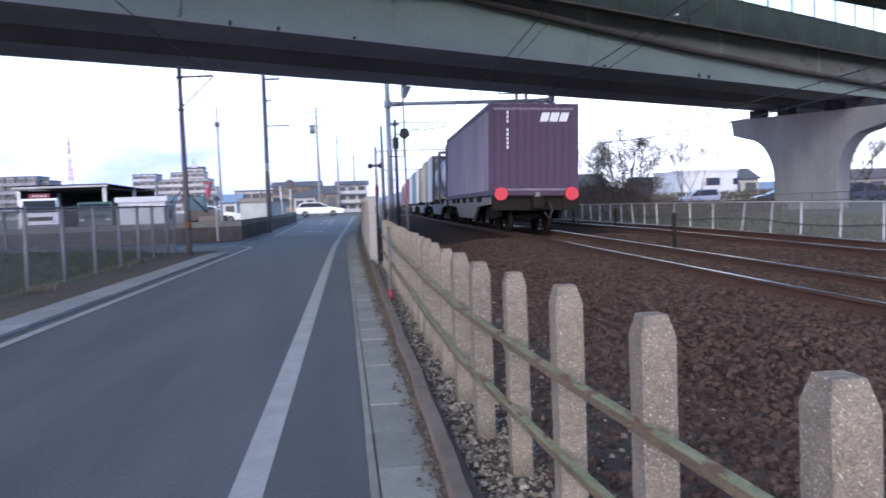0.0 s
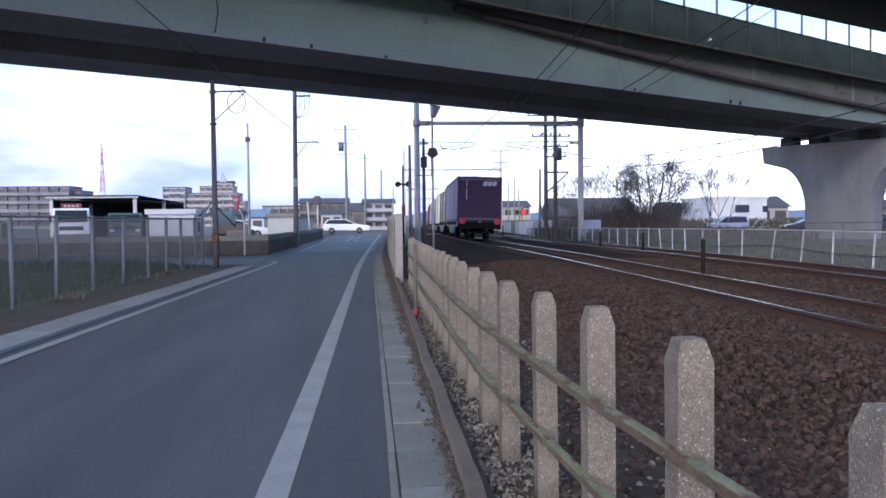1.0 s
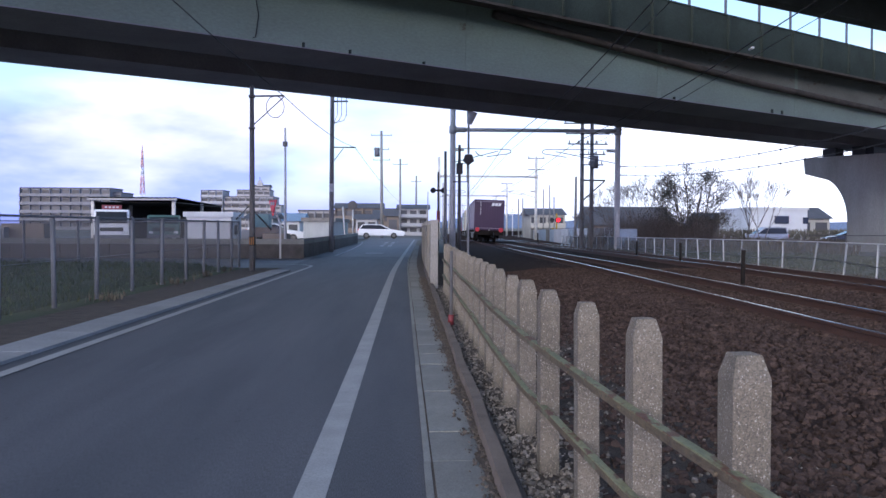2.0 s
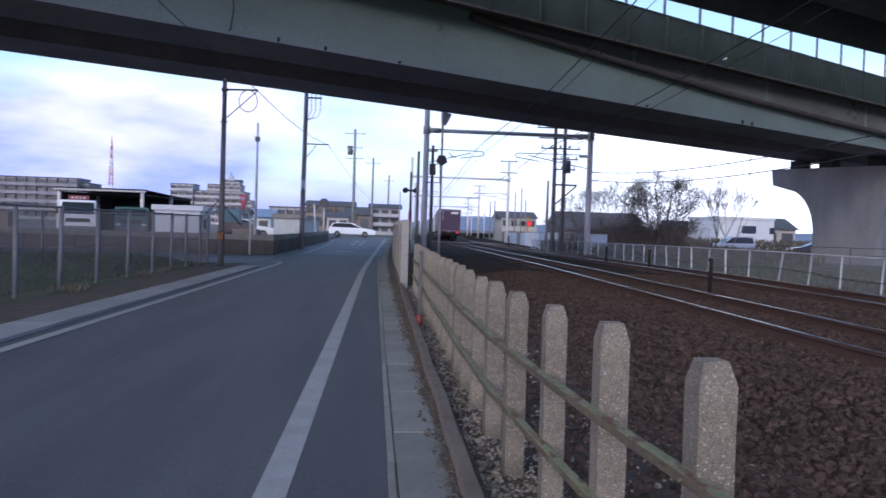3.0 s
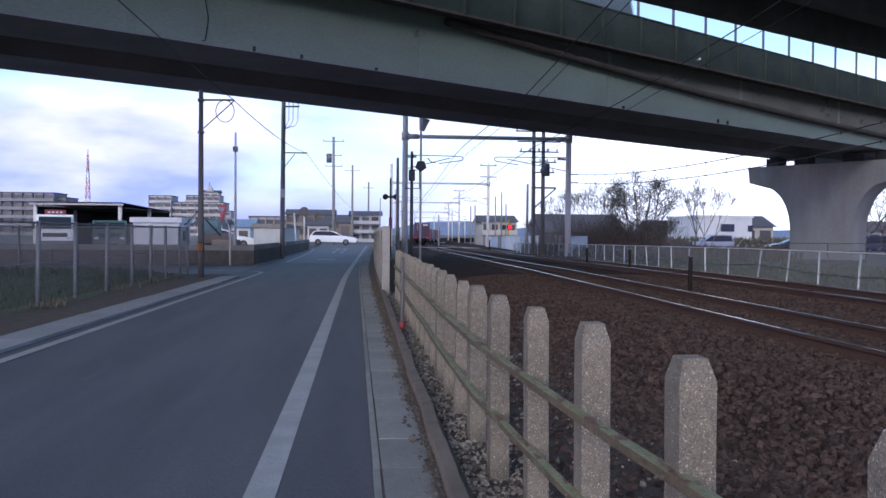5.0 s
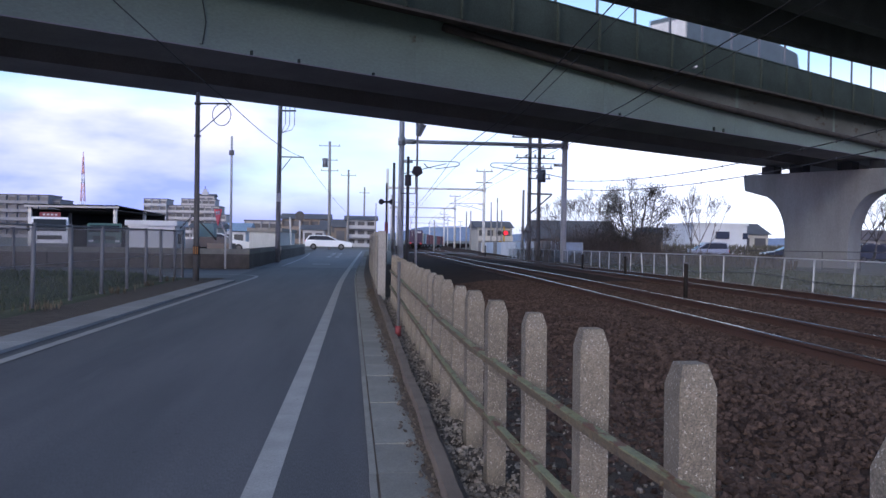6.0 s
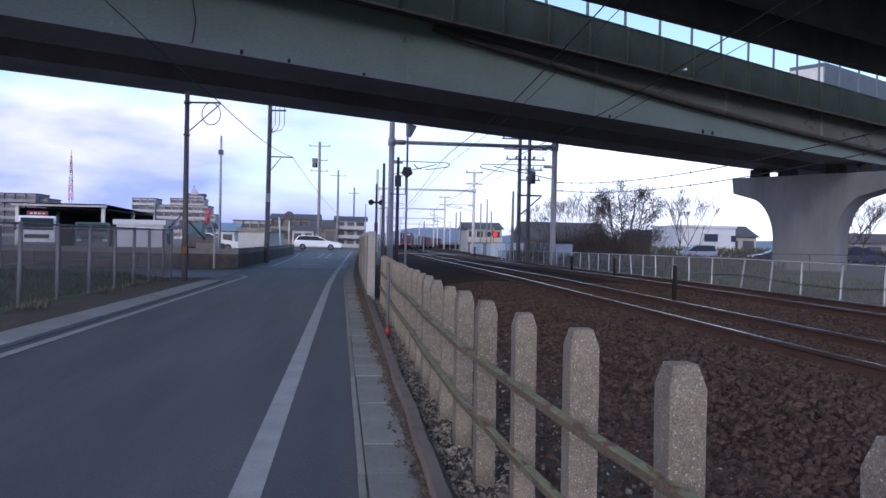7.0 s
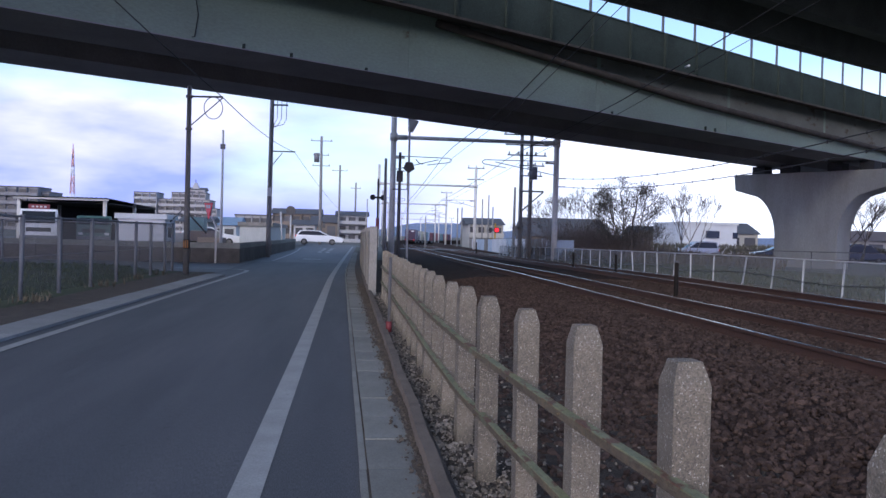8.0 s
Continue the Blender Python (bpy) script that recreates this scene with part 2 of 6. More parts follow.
    "tail_red": material("tail_red", (0.52, 0.025, 0.04), 0.55, scale=6, bump=0),
    "car_white": material("car_white", (0.78, 0.79, 0.80), 0.2, scale=1, amount=0.05, bump=0, speck=0.02),
    "car_dark": material("car_dark", (0.03, 0.035, 0.045), 0.2, scale=1, amount=0.1, bump=0, speck=0.02),
    "car_green": material("car_green", (0.06, 0.12, 0.10), 0.3, scale=1, amount=0.2, bump=0, speck=0.05),
    "glass": material("glass", (0.02, 0.024, 0.028), 0.12, scale=1, bump=0, speck=0.0, shine=0.3),
    "pane_far": material("pane_far", (0.055, 0.055, 0.062), 0.45, scale=1, bump=0, speck=0.1, per_object=0.6),
    "car_silver": material("car_silver", (0.33, 0.35, 0.38), 0.3, 0.4, scale=1, amount=0.1, bump=0, speck=0.04),
    "roof_teal": material("roof_teal", (0.07, 0.10, 0.12), 0.7, scale=0.8, fine=12, bump=0.2),
    "lamp_lens": material("lamp_lens", (0.7, 0.7, 0.7), 0.1, bump=0, speck=0.02),
    "wall_cream": material("wall_cream", (0.44, 0.42, 0.38), 0.9, scale=0.3, fine=8, bump=0.05, speck=0.08),
    "wall_grey": material("wall_grey", (0.44, 0.44, 0.45), 0.9, scale=0.3, fine=8, bump=0.05, speck=0.08),
    "wall_white": material("wall_white", (0.68, 0.69, 0.70), 0.85, scale=0.4, fine=8, bump=0.05, speck=0.06),
    "pale_panel": material("pale_panel", (0.50, 0.51, 0.48), 0.85, second=(0.36, 0.37, 0.35), scale=0.9, fine=14, amount=0.9, bump=0.1, speck=0.1, stretch=(1, 1, 0.25)),
    "wall_dim": material("wall_dim", (0.23, 0.23, 0.245), 0.9, scale=0.3, fine=8, bump=0.05, speck=0.08),
    "wall_flats": material("wall_flats", (0.40, 0.385, 0.385), 0.9, second=(0.32, 0.30, 0.30), scale=0.3, fine=8, bump=0.05, speck=0.08),
    "wall_brown": material("wall_brown", (0.20, 0.165, 0.135), 0.9, scale=0.3, fine=8, bump=0.05, speck=0.08),
    "wall_blue": material("wall_blue", (0.24, 0.33, 0.43), 0.85, scale=0.4, fine=8, bump=0.05),
    "roof_dark": material("roof_dark", (0.10, 0.10, 0.105), 0.8, scale=0.8, fine=12, bump=0.2),
    "roof_rust": material("roof_rust", (0.17, 0.13, 0.115), 0.8, scale=0.8, fine=12, bump=0.2),
    "stone_wall": material("stone_wall", (0.118, 0.108, 0.098), 0.93, second=(0.065, 0.06, 0.055), scale=2, fine=30, amount=0.9, bump=0.5, per_object=0.15),
    "tower_red": material("tower_red", (0.62, 0.36, 0.34), 0.7, scale=1, bump=0),
    "sign_red": material("sign_red", (0.78, 0.045, 0.055), 0.4, scale=4, bump=0, speck=0.03),
    "black": material("black", (0.02, 0.02, 0.02), 0.7, scale=4, bump=0.1),
    "sign_yellow": material("sign_yellow", (0.40, 0.25, 0.03), 0.6, scale=4, bump=0),
    "sign_orange": material("sign_orange", (0.36, 0.15, 0.03), 0.6, scale=4, bump=0),
    "signal_on": material("signal_on", (1.0, 0.012, 0.02), 0.4, scale=4, bump=0, emit=1.3),
    "bark": material("bark", (0.20, 0.168, 0.14), 0.95, second=(0.13, 0.108, 0.088), scale=6, fine=40, bump=0.5),
    "leaf_dark": material("leaf_dark", (0.115, 0.108, 0.078), 0.8, second=(0.14, 0.115, 0.085), scale=1.5, fine=20, island=0.4, bump=0),
    "dry_grass": material("dry_grass", (0.115, 0.095, 0.065), 0.95, second=(0.08, 0.068, 0.045), scale=2, fine=20, island=0.4, bump=0),
    "weed": material("weed", (0.048, 0.066, 0.029), 0.9, second=(0.075, 0.07, 0.038), scale=3, fine=20, island=0.4, bump=0),
    # the blue of distance haze is put into the hills' colour
    "hill": material("hill", (0.16, 0.22, 0.33), 1.0, scale=0.01, fine=0.2, bump=0),
}


def netting(name, color, cover_part):
    """Woven wire too fine to tell apart: part of the light passes straight through."""
    m = bpy.data.materials.new(name)
    m.use_nodes = True
    n, l = m.node_tree.nodes, m.node_tree.links
    b, o = n["Principled BSDF"], n["Material Output"]
    b.inputs["Base Color"].default_value, b.inputs["Roughness"].default_value = (*color, 1), 0.6
    tr, mx = n.new("ShaderNodeBsdfTransparent"), n.new("ShaderNodeMixShader")
    tx = n.new("ShaderNodeTexNoise")
    tx.inputs["Scale"].default_value = 1.2
    rg = n.new("ShaderNodeMapRange")
    rg.inputs["To Min"].default_value, rg.inputs["To Max"].default_value = cover_part - 0.12, cover_part + 0.12
    l.new(tx.outputs["Fac"], rg.inputs["Value"])
    l.new(rg.outputs[0], mx.inputs[0])
    l.new(tr.outputs[0], mx.inputs[1])
    l.new(b.outputs[0], mx.inputs[2])
    l.new(mx.outputs[0], o.inputs[0])
    return m


M["mesh_grey"] = netting("mesh_grey", (0.10, 0.10, 0.105), 0.32)
M["mesh_pale"] = netting("mesh_pale", (0.27, 0.275, 0.27), 0.45)


# ---- mesh helpers ----
def box(bm, x0, x1, y0, y1, z0, z1, m=None):
    v = [bm.verts.new((m @ Vector(p)) if m else p) for p in ((x0, y0, z0), (x1, y0, z0), (x1, y1, z0), (x0, y1, z0), (x0, y0, z1), (x1, y0, z1), (x1, y1, z1), (x0, y1, z1))]
    for f in ((3, 2, 1, 0), (4, 5, 6, 7), (0, 1, 5, 4), (1, 2, 6, 5), (2, 3, 7, 6), (3, 0, 4, 7)):
        bm.faces.new([v[i] for i in f])
    return bm


def rod(bm, a, b, r0, r1=None, seg=10):
    a, b = Vector(a), Vector(b)
    r1 = r0 if r1 is None else r1
    q = (b - a).to_track_quat("Z", "Y")
    rings = []
    for p, r in ((a, r0), (b, r1)):
        rings.append([bm.verts.new(p + q @ Vector((r * math.cos(2 * math.pi * i / seg), r * math.sin(2 * math.pi * i / seg), 0))) for i in range(seg)])
    for i in range(seg):
        f = bm.faces.new((rings[0][i], rings[0][(i + 1) % seg], rings[1][(i + 1) % seg], rings[1][i]))
        f.smooth = True
    bm.faces.new(rings[0][::-1])
    bm.faces.new(rings[1])
    return bm


def prism(bm, outline, axis, lo, hi):
    """An outline of two coordinates pushed along an axis; the outline runs through the other two axes in their order."""
    def put(p, w):
        return {"x": (w, p[0], p[1]), "y": (p[0], w, p[1]), "z": (p[0], p[1], w)}[axis]
    a = [bm.verts.new(put(p, lo)) for p in outline]
    b = [bm.verts.new(put(p, hi)) for p in outline]
    k = len(outline)
    for i in range(k):
        bm.faces.new((a[i], a[(i + 1) % k], b[(i + 1) % k], b[i]))
    bm.faces.new(a[::-1])
    bm.faces.new(b)
    bmesh.ops.recalc_face_normals(bm, faces=bm.faces)
    return bm


def bevel(bm, width, segments=2, angle=0.6):
    edges = [e for e in bm.edges if len(e.link_faces) == 2 and e.calc_face_angle(0) > angle]
    bmesh.ops.bevel(bm, geom=edges, offset=width, segments=segments, affect="EDGES", profile=0.5)
    return bm


def wire(bm, points, r, seg=5):
    """One unbroken tube through the points."""
    pts = [Vector(p) for p in points]
    rings = []
    for i, p in enumerate(pts):
        d = (pts[min(i + 1, len(pts) - 1)] - pts[max(i - 1, 0)]).normalized()
        ref = Vector((0, 0, 1)) if abs(d.z) < 0.95 else Vector((0, 1, 0))
        side = d.cross(ref).normalized()
        up = side.cross(d)
        rings.append([bm.verts.new(p + (side * math.cos(a) + up * math.sin(a)) * r) for a in [2 * math.pi * k / seg for k in range(seg)]])
    for r0, r1 in zip(rings, rings[1:]):
        for k in range(seg):
            f = bm.faces.new((r0[k], r0[(k + 1) % seg], r1[(k + 1) % seg], r1[k]))
            f.smooth = True
    bm.faces.new(rings[0][::-1])
    bm.faces.new(rings[-1])
    bmesh.ops.recalc_face_normals(bm, faces=bm.faces)
    return bm


def sag(a, b, drop, k=12):
    a, b = Vector(a), Vector(b)
    return [a.lerp(b, i / k) - Vector((0, 0, 4 * drop * (i / k) * (1 - i / k))) for i in range(k + 1)]


def mesh_of(name, bm):
    me = bpy.data.meshes.new(name)
    bm.to_mesh(me)
    bm.free()
    return me


def part(name, bm, mat, parent=None, label=""):
    me = mesh_of(name, bm) if isinstance(bm, bmesh.types.BMesh) else bm
    if not me.materials:
        me.materials.append(M[mat])
    ob = new(name, me)
    ob.parent = parent
    return tagged(ob, label)


def thing(name, label, category, group="", at=None, kind=""):
    ob = tagged(new(name), label, category, group, kind)
    ob.empty_display_size = 0.2
    if at is not None:
        ob.matrix_basis = at
    return ob


def solid(name, bm, mat, label, category, group="", kind="", at=None):
    ob = tagged(part(name, bm, mat), label, category, group, kind)
    if at is not None:
        ob.matrix_basis = at
    return ob


def B():
    return bmesh.new()


# ---- the lie of the land ----
def smooth(a, b, v):
    v = min(1.0, max(0.0, (v - a) / (b - a)))
    return v * v * (3 - 2 * v)


def track_x(y, offset=0.0):
    d = max(0.0, y - 8)
    return 4.98 + 0.01784 * d + 0.0001538 * d * d + 0.0006 * max(0.0, y - 165) ** 2 + offset


def track_z(y):
    return 0.25 - 0.0062 * max(0.0, y - 23)


def land_z(x, y):
    return -0.04 - 0.0062 * max(0.0, y - 23) * smooth(0.5, 4.5, x - 0.03 * max(0, y - 30))


def right_line_x(y):
    return -0.43 + 0.0166 * (max(0.0, y - 21) ** 2 / (max(0.0, y - 21) + 5.0))


bm = B()
xs = [-2500, -800, -300, -120, -60, -30, -18, -10, -6, -4, -2, 0, 0.5, 1, 2, 3, 4, 6, 9, 12, 16, 24, 40, 70, 140, 300, 800, 2500]
ys = [-800, -200, -60, -20, 0, 10, 20, 25, 30, 40, 50, 60, 75, 90, 110, 140, 180, 240, 320, 450, 700, 1200, 2500, 4500]
grid = [[bm.verts.new((x, y, land_z(x, min(y, 260)))) for x in xs] for y in ys]
for j in range(len(ys) - 1):
    for i in range(len(xs) - 1):
        bm.faces.new((grid[j][i], grid[j][i + 1], grid[j + 1][i + 1], grid[j + 1][i]))
solid("ground", bm, "earth", "dusty earth with patches of dry grass", "ground", kind="structure")


def strip(bm, left, right, ys_, z):
    """A flat band between two curves x(y)."""
    rows = [(bm.verts.new((left(y), y, z(y))), bm.verts.new((right(y), y, z(y)))) for y in ys_]
    for (a, b), (c, d) in zip(rows, rows[1:]):
        bm.faces.new((a, b, d, c))
    return bm


def span(a, b, step):
    k = max(1, round((b - a) / step))
    return [a + (b - a) * i / k for i in range(k + 1)]


def kerb_x(y):
    return 0.117 - 0.0075 * max(-4.0, min(y, 30.0)) + right_line_x(y) + 0.43


bm = B()
strip(bm, lambda y: -3.75 - 0.1 * max(0, 12 - y) * 0.1, lambda y: kerb_x(y) + 0.008, span(-30, 34, 2), lambda y: 0.0)
solid("road", bm, "asphalt", "narrow worn bluish-grey asphalt road", "road", kind="structure")
bm = B()
for pts in (((-60, 25.6), (-3.7, 24.6), (-3.7, 34.5), (-60, 31.5)),):
    bm.faces.new([bm.verts.new((x, y, 0.004)) for x, y in pts])
solid("side_road", bm, "pale_asphalt", "grey asphalt side road joining the lane", "road", kind="structure")
# new surface from the seam on, paler also to carry the open-sky light
bm = B()
strip(bm, lambda y: -3.95, lambda y: kerb_x(y) + 0.008, span(34, 84, 2.5), lambda y: 0.0)
solid("road_beyond", bm, "pale_asphalt", "pale grey asphalt of the lane past the junction", "road", kind="structure")
bm = B()
cols = span(-60, 60, 4)
rows = [[bm.verts.new((x, y, max(land_z(x, y) + 0.05, track_z(y) - 0.02 if x > 3 else 0.006) if 2 < x < 14 else land_z(x, y) + 0.05)) for x in cols] for y in (82.5, 90)]
for a, b, c, d in zip(rows[0], rows[0][1:], rows[1][1:], rows[1]):
    bm.faces.new((a, b, c, d))
solid("crossing_road", bm, "pale_asphalt", "asphalt cross road over the railway crossing", "road", kind="structure")

bm = B()
rng_ = random.Random(31)
for n_ in range(26):
    y = 3.2 + 9 * rng_.random() ** 1.6
    x = (-1.12 + 0.01 * y + rng_.gauss(0, 0.05)) if rng_.random() < 0.6 else rng_.uniform(-3.1, -0.6)
    w, h = rng_.uniform(0.005, 0.012), rng_.uniform(0.008, 0.022)
    turn_ = rng_.uniform(-0.5, 0.5)
    ring = []
    for k in range(9):
        a = 2 * math.pi * k / 9
        q = rng_.uniform(0.55, 1.2)
        ring.append(bm.verts.new((x + w * q * math.cos(a) + turn_ * h * q * math.sin(a), y + h * q * math.sin(a), 0.002 + 0.0001 * n_)))
    bm.faces.new(ring)
solid("tar_stains", bm, "tar", "small dark tar stains on the asphalt", "stains", kind="stuff")

# painted lines
bm = B()
strip(bm, lambda y: right_line_x(y) - 0.078, lambda y: right_line_x(y) + 0.068, span(-25, 80, 2), lambda y: 0.003)
solid("edge_line_right", bm, "line_paint", "worn white painted edge line along the kerb", "road marking", kind="structure")


def left_line_x(y):
    return -3.28 + 0.0185 * (y - 8)


def gutter_x(y):
    return -3.75 + 0.0177 * (y - 8)


bm = B()
strip(bm, lambda y: left_line_x(y) - 0.06, lambda y: left_line_x(y) + 0.06, span(-25, 25.0, 2), lambda y: 0.006)
turn = [(-2.966, 25.0), (-3.02, 25.9), (-3.36, 26.5), (-4.2, 26.8), (-6.5, 27.0), (-14, 27.1)]
for (x0, y0), (x1, y1) in zip(turn, turn[1:]):
    d = Vector((x1 - x0, y1 - y0)).normalized() * 0.06
    bm.faces.new([bm.verts.new((px, py, 0.009)) for px, py in ((x0 - d.y, y0 + d.x), (x0 + d.y, y0 - d.x), (x1 + d.y, y1 - d.x), (x1 - d.y, y1 + d.x))])
solid("edge_line_left", bm, "line_paint", "white edge line turning into the side road", "road marking", kind="structure")
bm = B()
strip(bm, lambda y: -3.08 - 0.0009 * max(0, y - 40) ** 2 - 0.06, lambda y: -3.08 - 0.0009 * max(0, y - 40) ** 2 + 0.06, span(35, 66, 2), lambda y: 0.006)
for x in (-1.75, -1.25):
    for y0, y1 in ((52, 55), (58, 60), (62, 66)):
        box(bm, x - 0.12, x + 0.12, y0, y1, 0.005, 0.007)
box(bm, -2.0, -1.2, 38.0, 38.9, 0.005, 0.007)
box(bm, -2.3, -0.9, 67, 67.6, 0.005, 0.007)
solid("road_lettering", bm, "line_paint", "worn white road paint far down the lane", "road marking", kind="structure")

# kerb to the right: pale blocks, each its own piece
kerb = thing("kerb", "pale concrete kerb blocks flush with the road edge", "kerb", kind="structure")
bm = bevel(box(B(), 0.046, 0.345, 0.006, 0.594, -0.12, 0.026), 0.002, 1)
block = mesh_of("kerb_block", bm)
block.materials.append(M["kerb"])
for i in range(110):
    y = -12.6 + 0.6 * i
    ob = part("kerb_block", block, "kerb", kerb)
    ob.matrix_basis = pose(random.uniform(-0.003, 0.003) + kerb_x(y), y, random.uniform(-0.003, 0.003), 0, 0, 0.49 + random.uniform(-0.2, 0.2))
lip = mesh_of("kerb_lip", bevel(box(B(), 0.0, 0.034, 0.003, 2.997, -0.12, 0.022), 0.005, 1))
lip.materials.append(M["kerb"])
for i in range(22):
    y = -13.8 + 3.0 * i
    part("kerb_lip", lip, "kerb", kerb, "narrow concrete lip along the asphalt").matrix_basis = pose(kerb_x(y) + 0.004, y, 0, 0, 0, 0.49)
part("joint_sand", strip(B(), lambda y: kerb_x(y) + 0.02, lambda y: kerb_x(y) + 0.34, span(-12.6, 53, 0.6), lambda y: 0.019), "dirt", kerb, "dark sand in the joints")
gut = thing("gutter", "pale concrete gutter slabs beside the grass verge", "gutter", kind="structure")
bm = bevel(box(B(), -0.24, 0.24, 0.006, 1.494, -0.1, 0.035), 0.012, 1)
slab = mesh_of("gutter_slab", bm)
slab.materials.append(M["gutter"])
for i in range(24):
    y = -13.1 + 1.5 * i
    ob = part("gutter_slab", slab, "gutter", gut)
    ob.matrix_basis = pose(gutter_x(y), y, random.uniform(-0.004, 0.004), 0, 0, -0.85)

# verges
bm = B()
strip(bm, lambda y: kerb_x(y) + 0.285 - 0.05 * noise.noise((y * 2.3, 0, 5)) - 0.025 * noise.noise((y * 11, 0, 9)), lambda y: max(0.47, kerb_x(y) + 0.44), span(-12.6, 24, 0.06) + span(24.5, 60, 0.5), lambda y: 0.036)
solid("dirt_strip", bm, "dirt", "brown dirt and litter beside the kerb", "ground", kind="structure")
bm = B()
strip(bm, lambda y: 0.45, lambda y: 2.45, span(-14, 40, 1), lambda y: -0.015)
solid("gravel_strip", bm, "grit", "fine grey gravel under the concrete fence", "ground", kind="structure")
bm = B()
field_z = lambda x, y: 0.01 + 0.16 * smooth(11, 23.5, y) * smooth(0.2, 1.6, -5.0 - x)
cols = [-40, -30, -20, -14, -10, -8, -7, -6.4, -6, -5.6, -5.2, -4.75]
rows = [[bm.verts.new((x, y, field_z(x, y))) for x in cols] for y in span(-20, 24.3, 1.5)]
for a, b in zip(rows, rows[1:]):
    for i in range(len(cols) - 1):
        f = bm.faces.new((a[i], a[i + 1], b[i + 1], b[i]))
        f.smooth = True
solid("grass_field", bm, "grass", "dull green grass field behind the wire fence", "grass", kind="structure")
bm = B()
strip(bm, lambda y: -4.95 + 0.01 * y, lambda y: gutter_x(y) - 0.22, span(-20, 24.0, 3), lambda y: 0.02)
solid("verge", bm, "dirt", "bare earth verge between gutter and fence", "ground", kind="structure")

bm = B()
cols = [11.25, 12, 13, 15, 17, 19, 22]
rows = [[bm.verts.new((x, y, land_z(x, y) + 0.02 + 0.05 * noise.noise((x * 0.9, y * 0.7, 3)) + 0.06)) for x in cols] for y in span(4, 62, 1.0)]
for a, b in zip(rows, rows[1:]):
    for i in range(len(cols) - 1):
        f = bm.faces.new((a[i], a[i + 1], b[i + 1], b[i]))
        f.smooth = True
solid("weedy_ground", bm, "grass", "weedy green-brown ground behind the trackside fence", "grass", kind="structure")

# low concrete edging before the fence
bm = B()
pts = [(0.405 + 0.018 * noise.noise((y * 0.8, 2, 0)) + 0.012 * noise.noise((y * 4, 7, 0)), y) for y in span(-12.6, 24, 0.2)]
for (x0, y0), (x1, y1) in zip(pts, pts[1:]):
    vs = [bm.verts.new(p) for p in ((x0, y0, -0.05), (x0 + 0.085, y0, -0.05), (x0 + 0.075, y0, 0.10), (x0 + 0.01, y0, 0.10), (x1, y1, -0.05), (x1 + 0.085, y1, -0.05), (x1 + 0.075, y1, 0.10), (x1 + 0.01, y1, 0.10))]
    for f in ((0, 4, 7, 3), (3, 7, 6, 2), (2, 6, 5, 1), (0, 3, 2, 1), (4, 5, 6, 7)):
        bm.faces.new([vs[i] for i in f])
solid("concrete_edging", bm, "edging", "low dirty concrete edging along the fence foot", "edging", kind="structure")

# ---- railway ----
def bed_z(v, y):
    """Ballast height over v metres right of the near track's centre."""
    base = track_z(y)
    edge = smooth(-3.05, -1.35, v) * (1 - smooth(5.1, 6.2, v))
    return land_z(3, y) + 0.015 - 0.06 * (1 - smooth(-3.3, -2.9, v)) + (base - 0.155 - land_z(3, y)) * edge


bm = B()
vs_ = span(-3.85, 6.3, 0.28)
rows = []
for y in span(-14, 30, 0.3) + span(32, 330, 4):
    rows.append([bm.verts.new((track_x(y) + v, y, bed_z(v, y) + (noise.noise((v * 3, y * 3, 0)) * 0.03 if y < 31 else 0))) for v in vs_])
for a, b in zip(rows, rows[1:]):
    for i in range(len(vs_) - 1):
        f = bm.faces.new((a[i], a[i + 1], b[i + 1], b[i]))
        f.smooth = True
solid("ballast_bed", bm, "ballast", "rust-brown crushed stone ballast under the tracks", "ballast", kind="structure")


def rocks(n, place, size, flat=0.65):
    """Many small crushed stones as one mesh; place(i) gives a point."""
    t = (1 + 5 ** 0.5) / 2
    base = np.array([(-1, t, 0), (1, t, 0), (-1, -t, 0), (1, -t, 0), (0, -1, t), (0, 1, t), (0, -1, -t), (0, 1, -t), (t, 0, -1), (t, 0, 1), (-t, 0, -1), (-t, 0, 1)]) / 1.9
    tri = ((0, 11, 5), (0, 5, 1), (0, 1, 7), (0, 7, 10), (0, 10, 11), (1, 5, 9), (5, 11, 4), (11, 10, 2), (10, 7, 6), (7, 1, 8), (3, 9, 4), (3, 4, 2), (3, 2, 6), (3, 6, 8), (3, 8, 9), (4, 9, 5), (2, 4, 11), (6, 2, 10), (8, 6, 7), (9, 8, 1))
    rng = np.random.RandomState(7)
    verts, faces = [], []
    for i in range(n):
        p = place(i, rng)
        s = size(rng)
        v = base * (0.65 + 0.7 * rng.rand(12, 1)) * s * np.array([1.0 + 0.5 * rng.rand(), 0.8 + 0.4 * rng.rand(), flat + 0.3 * rng.rand()])
        r = np.array(Euler((rng.rand() * 0.9, rng.rand() * 0.9, rng.rand() * 6.3)).to_matrix())
        k = len(verts)
        verts.extend(map(tuple, v @ r.T + p))
        faces.extend((a + k, b + k, c + k) for a, b, c in tri)
    me = bpy.data.meshes.new("stones")
    me.from_pydata(verts, [], faces)
    return me


def ballast_place(i, rng):
    y = 1.5 + 21 * rng.rand() ** 1.8 if rng.rand() < 0.93 else 1.6 - 7 * rng.rand()
    v = rng.uniform(-3.05 - 0.3 * rng.rand() ** 2, 1.0 + 4.5 * rng.rand()) if rng.rand() < 0.93 else -3.0 - 1.1 * rng.rand() ** 1.5
    z = max(bed_z(v, y), -0.018)
    return np.array((track_x(y) + v, y, z + 0.006))


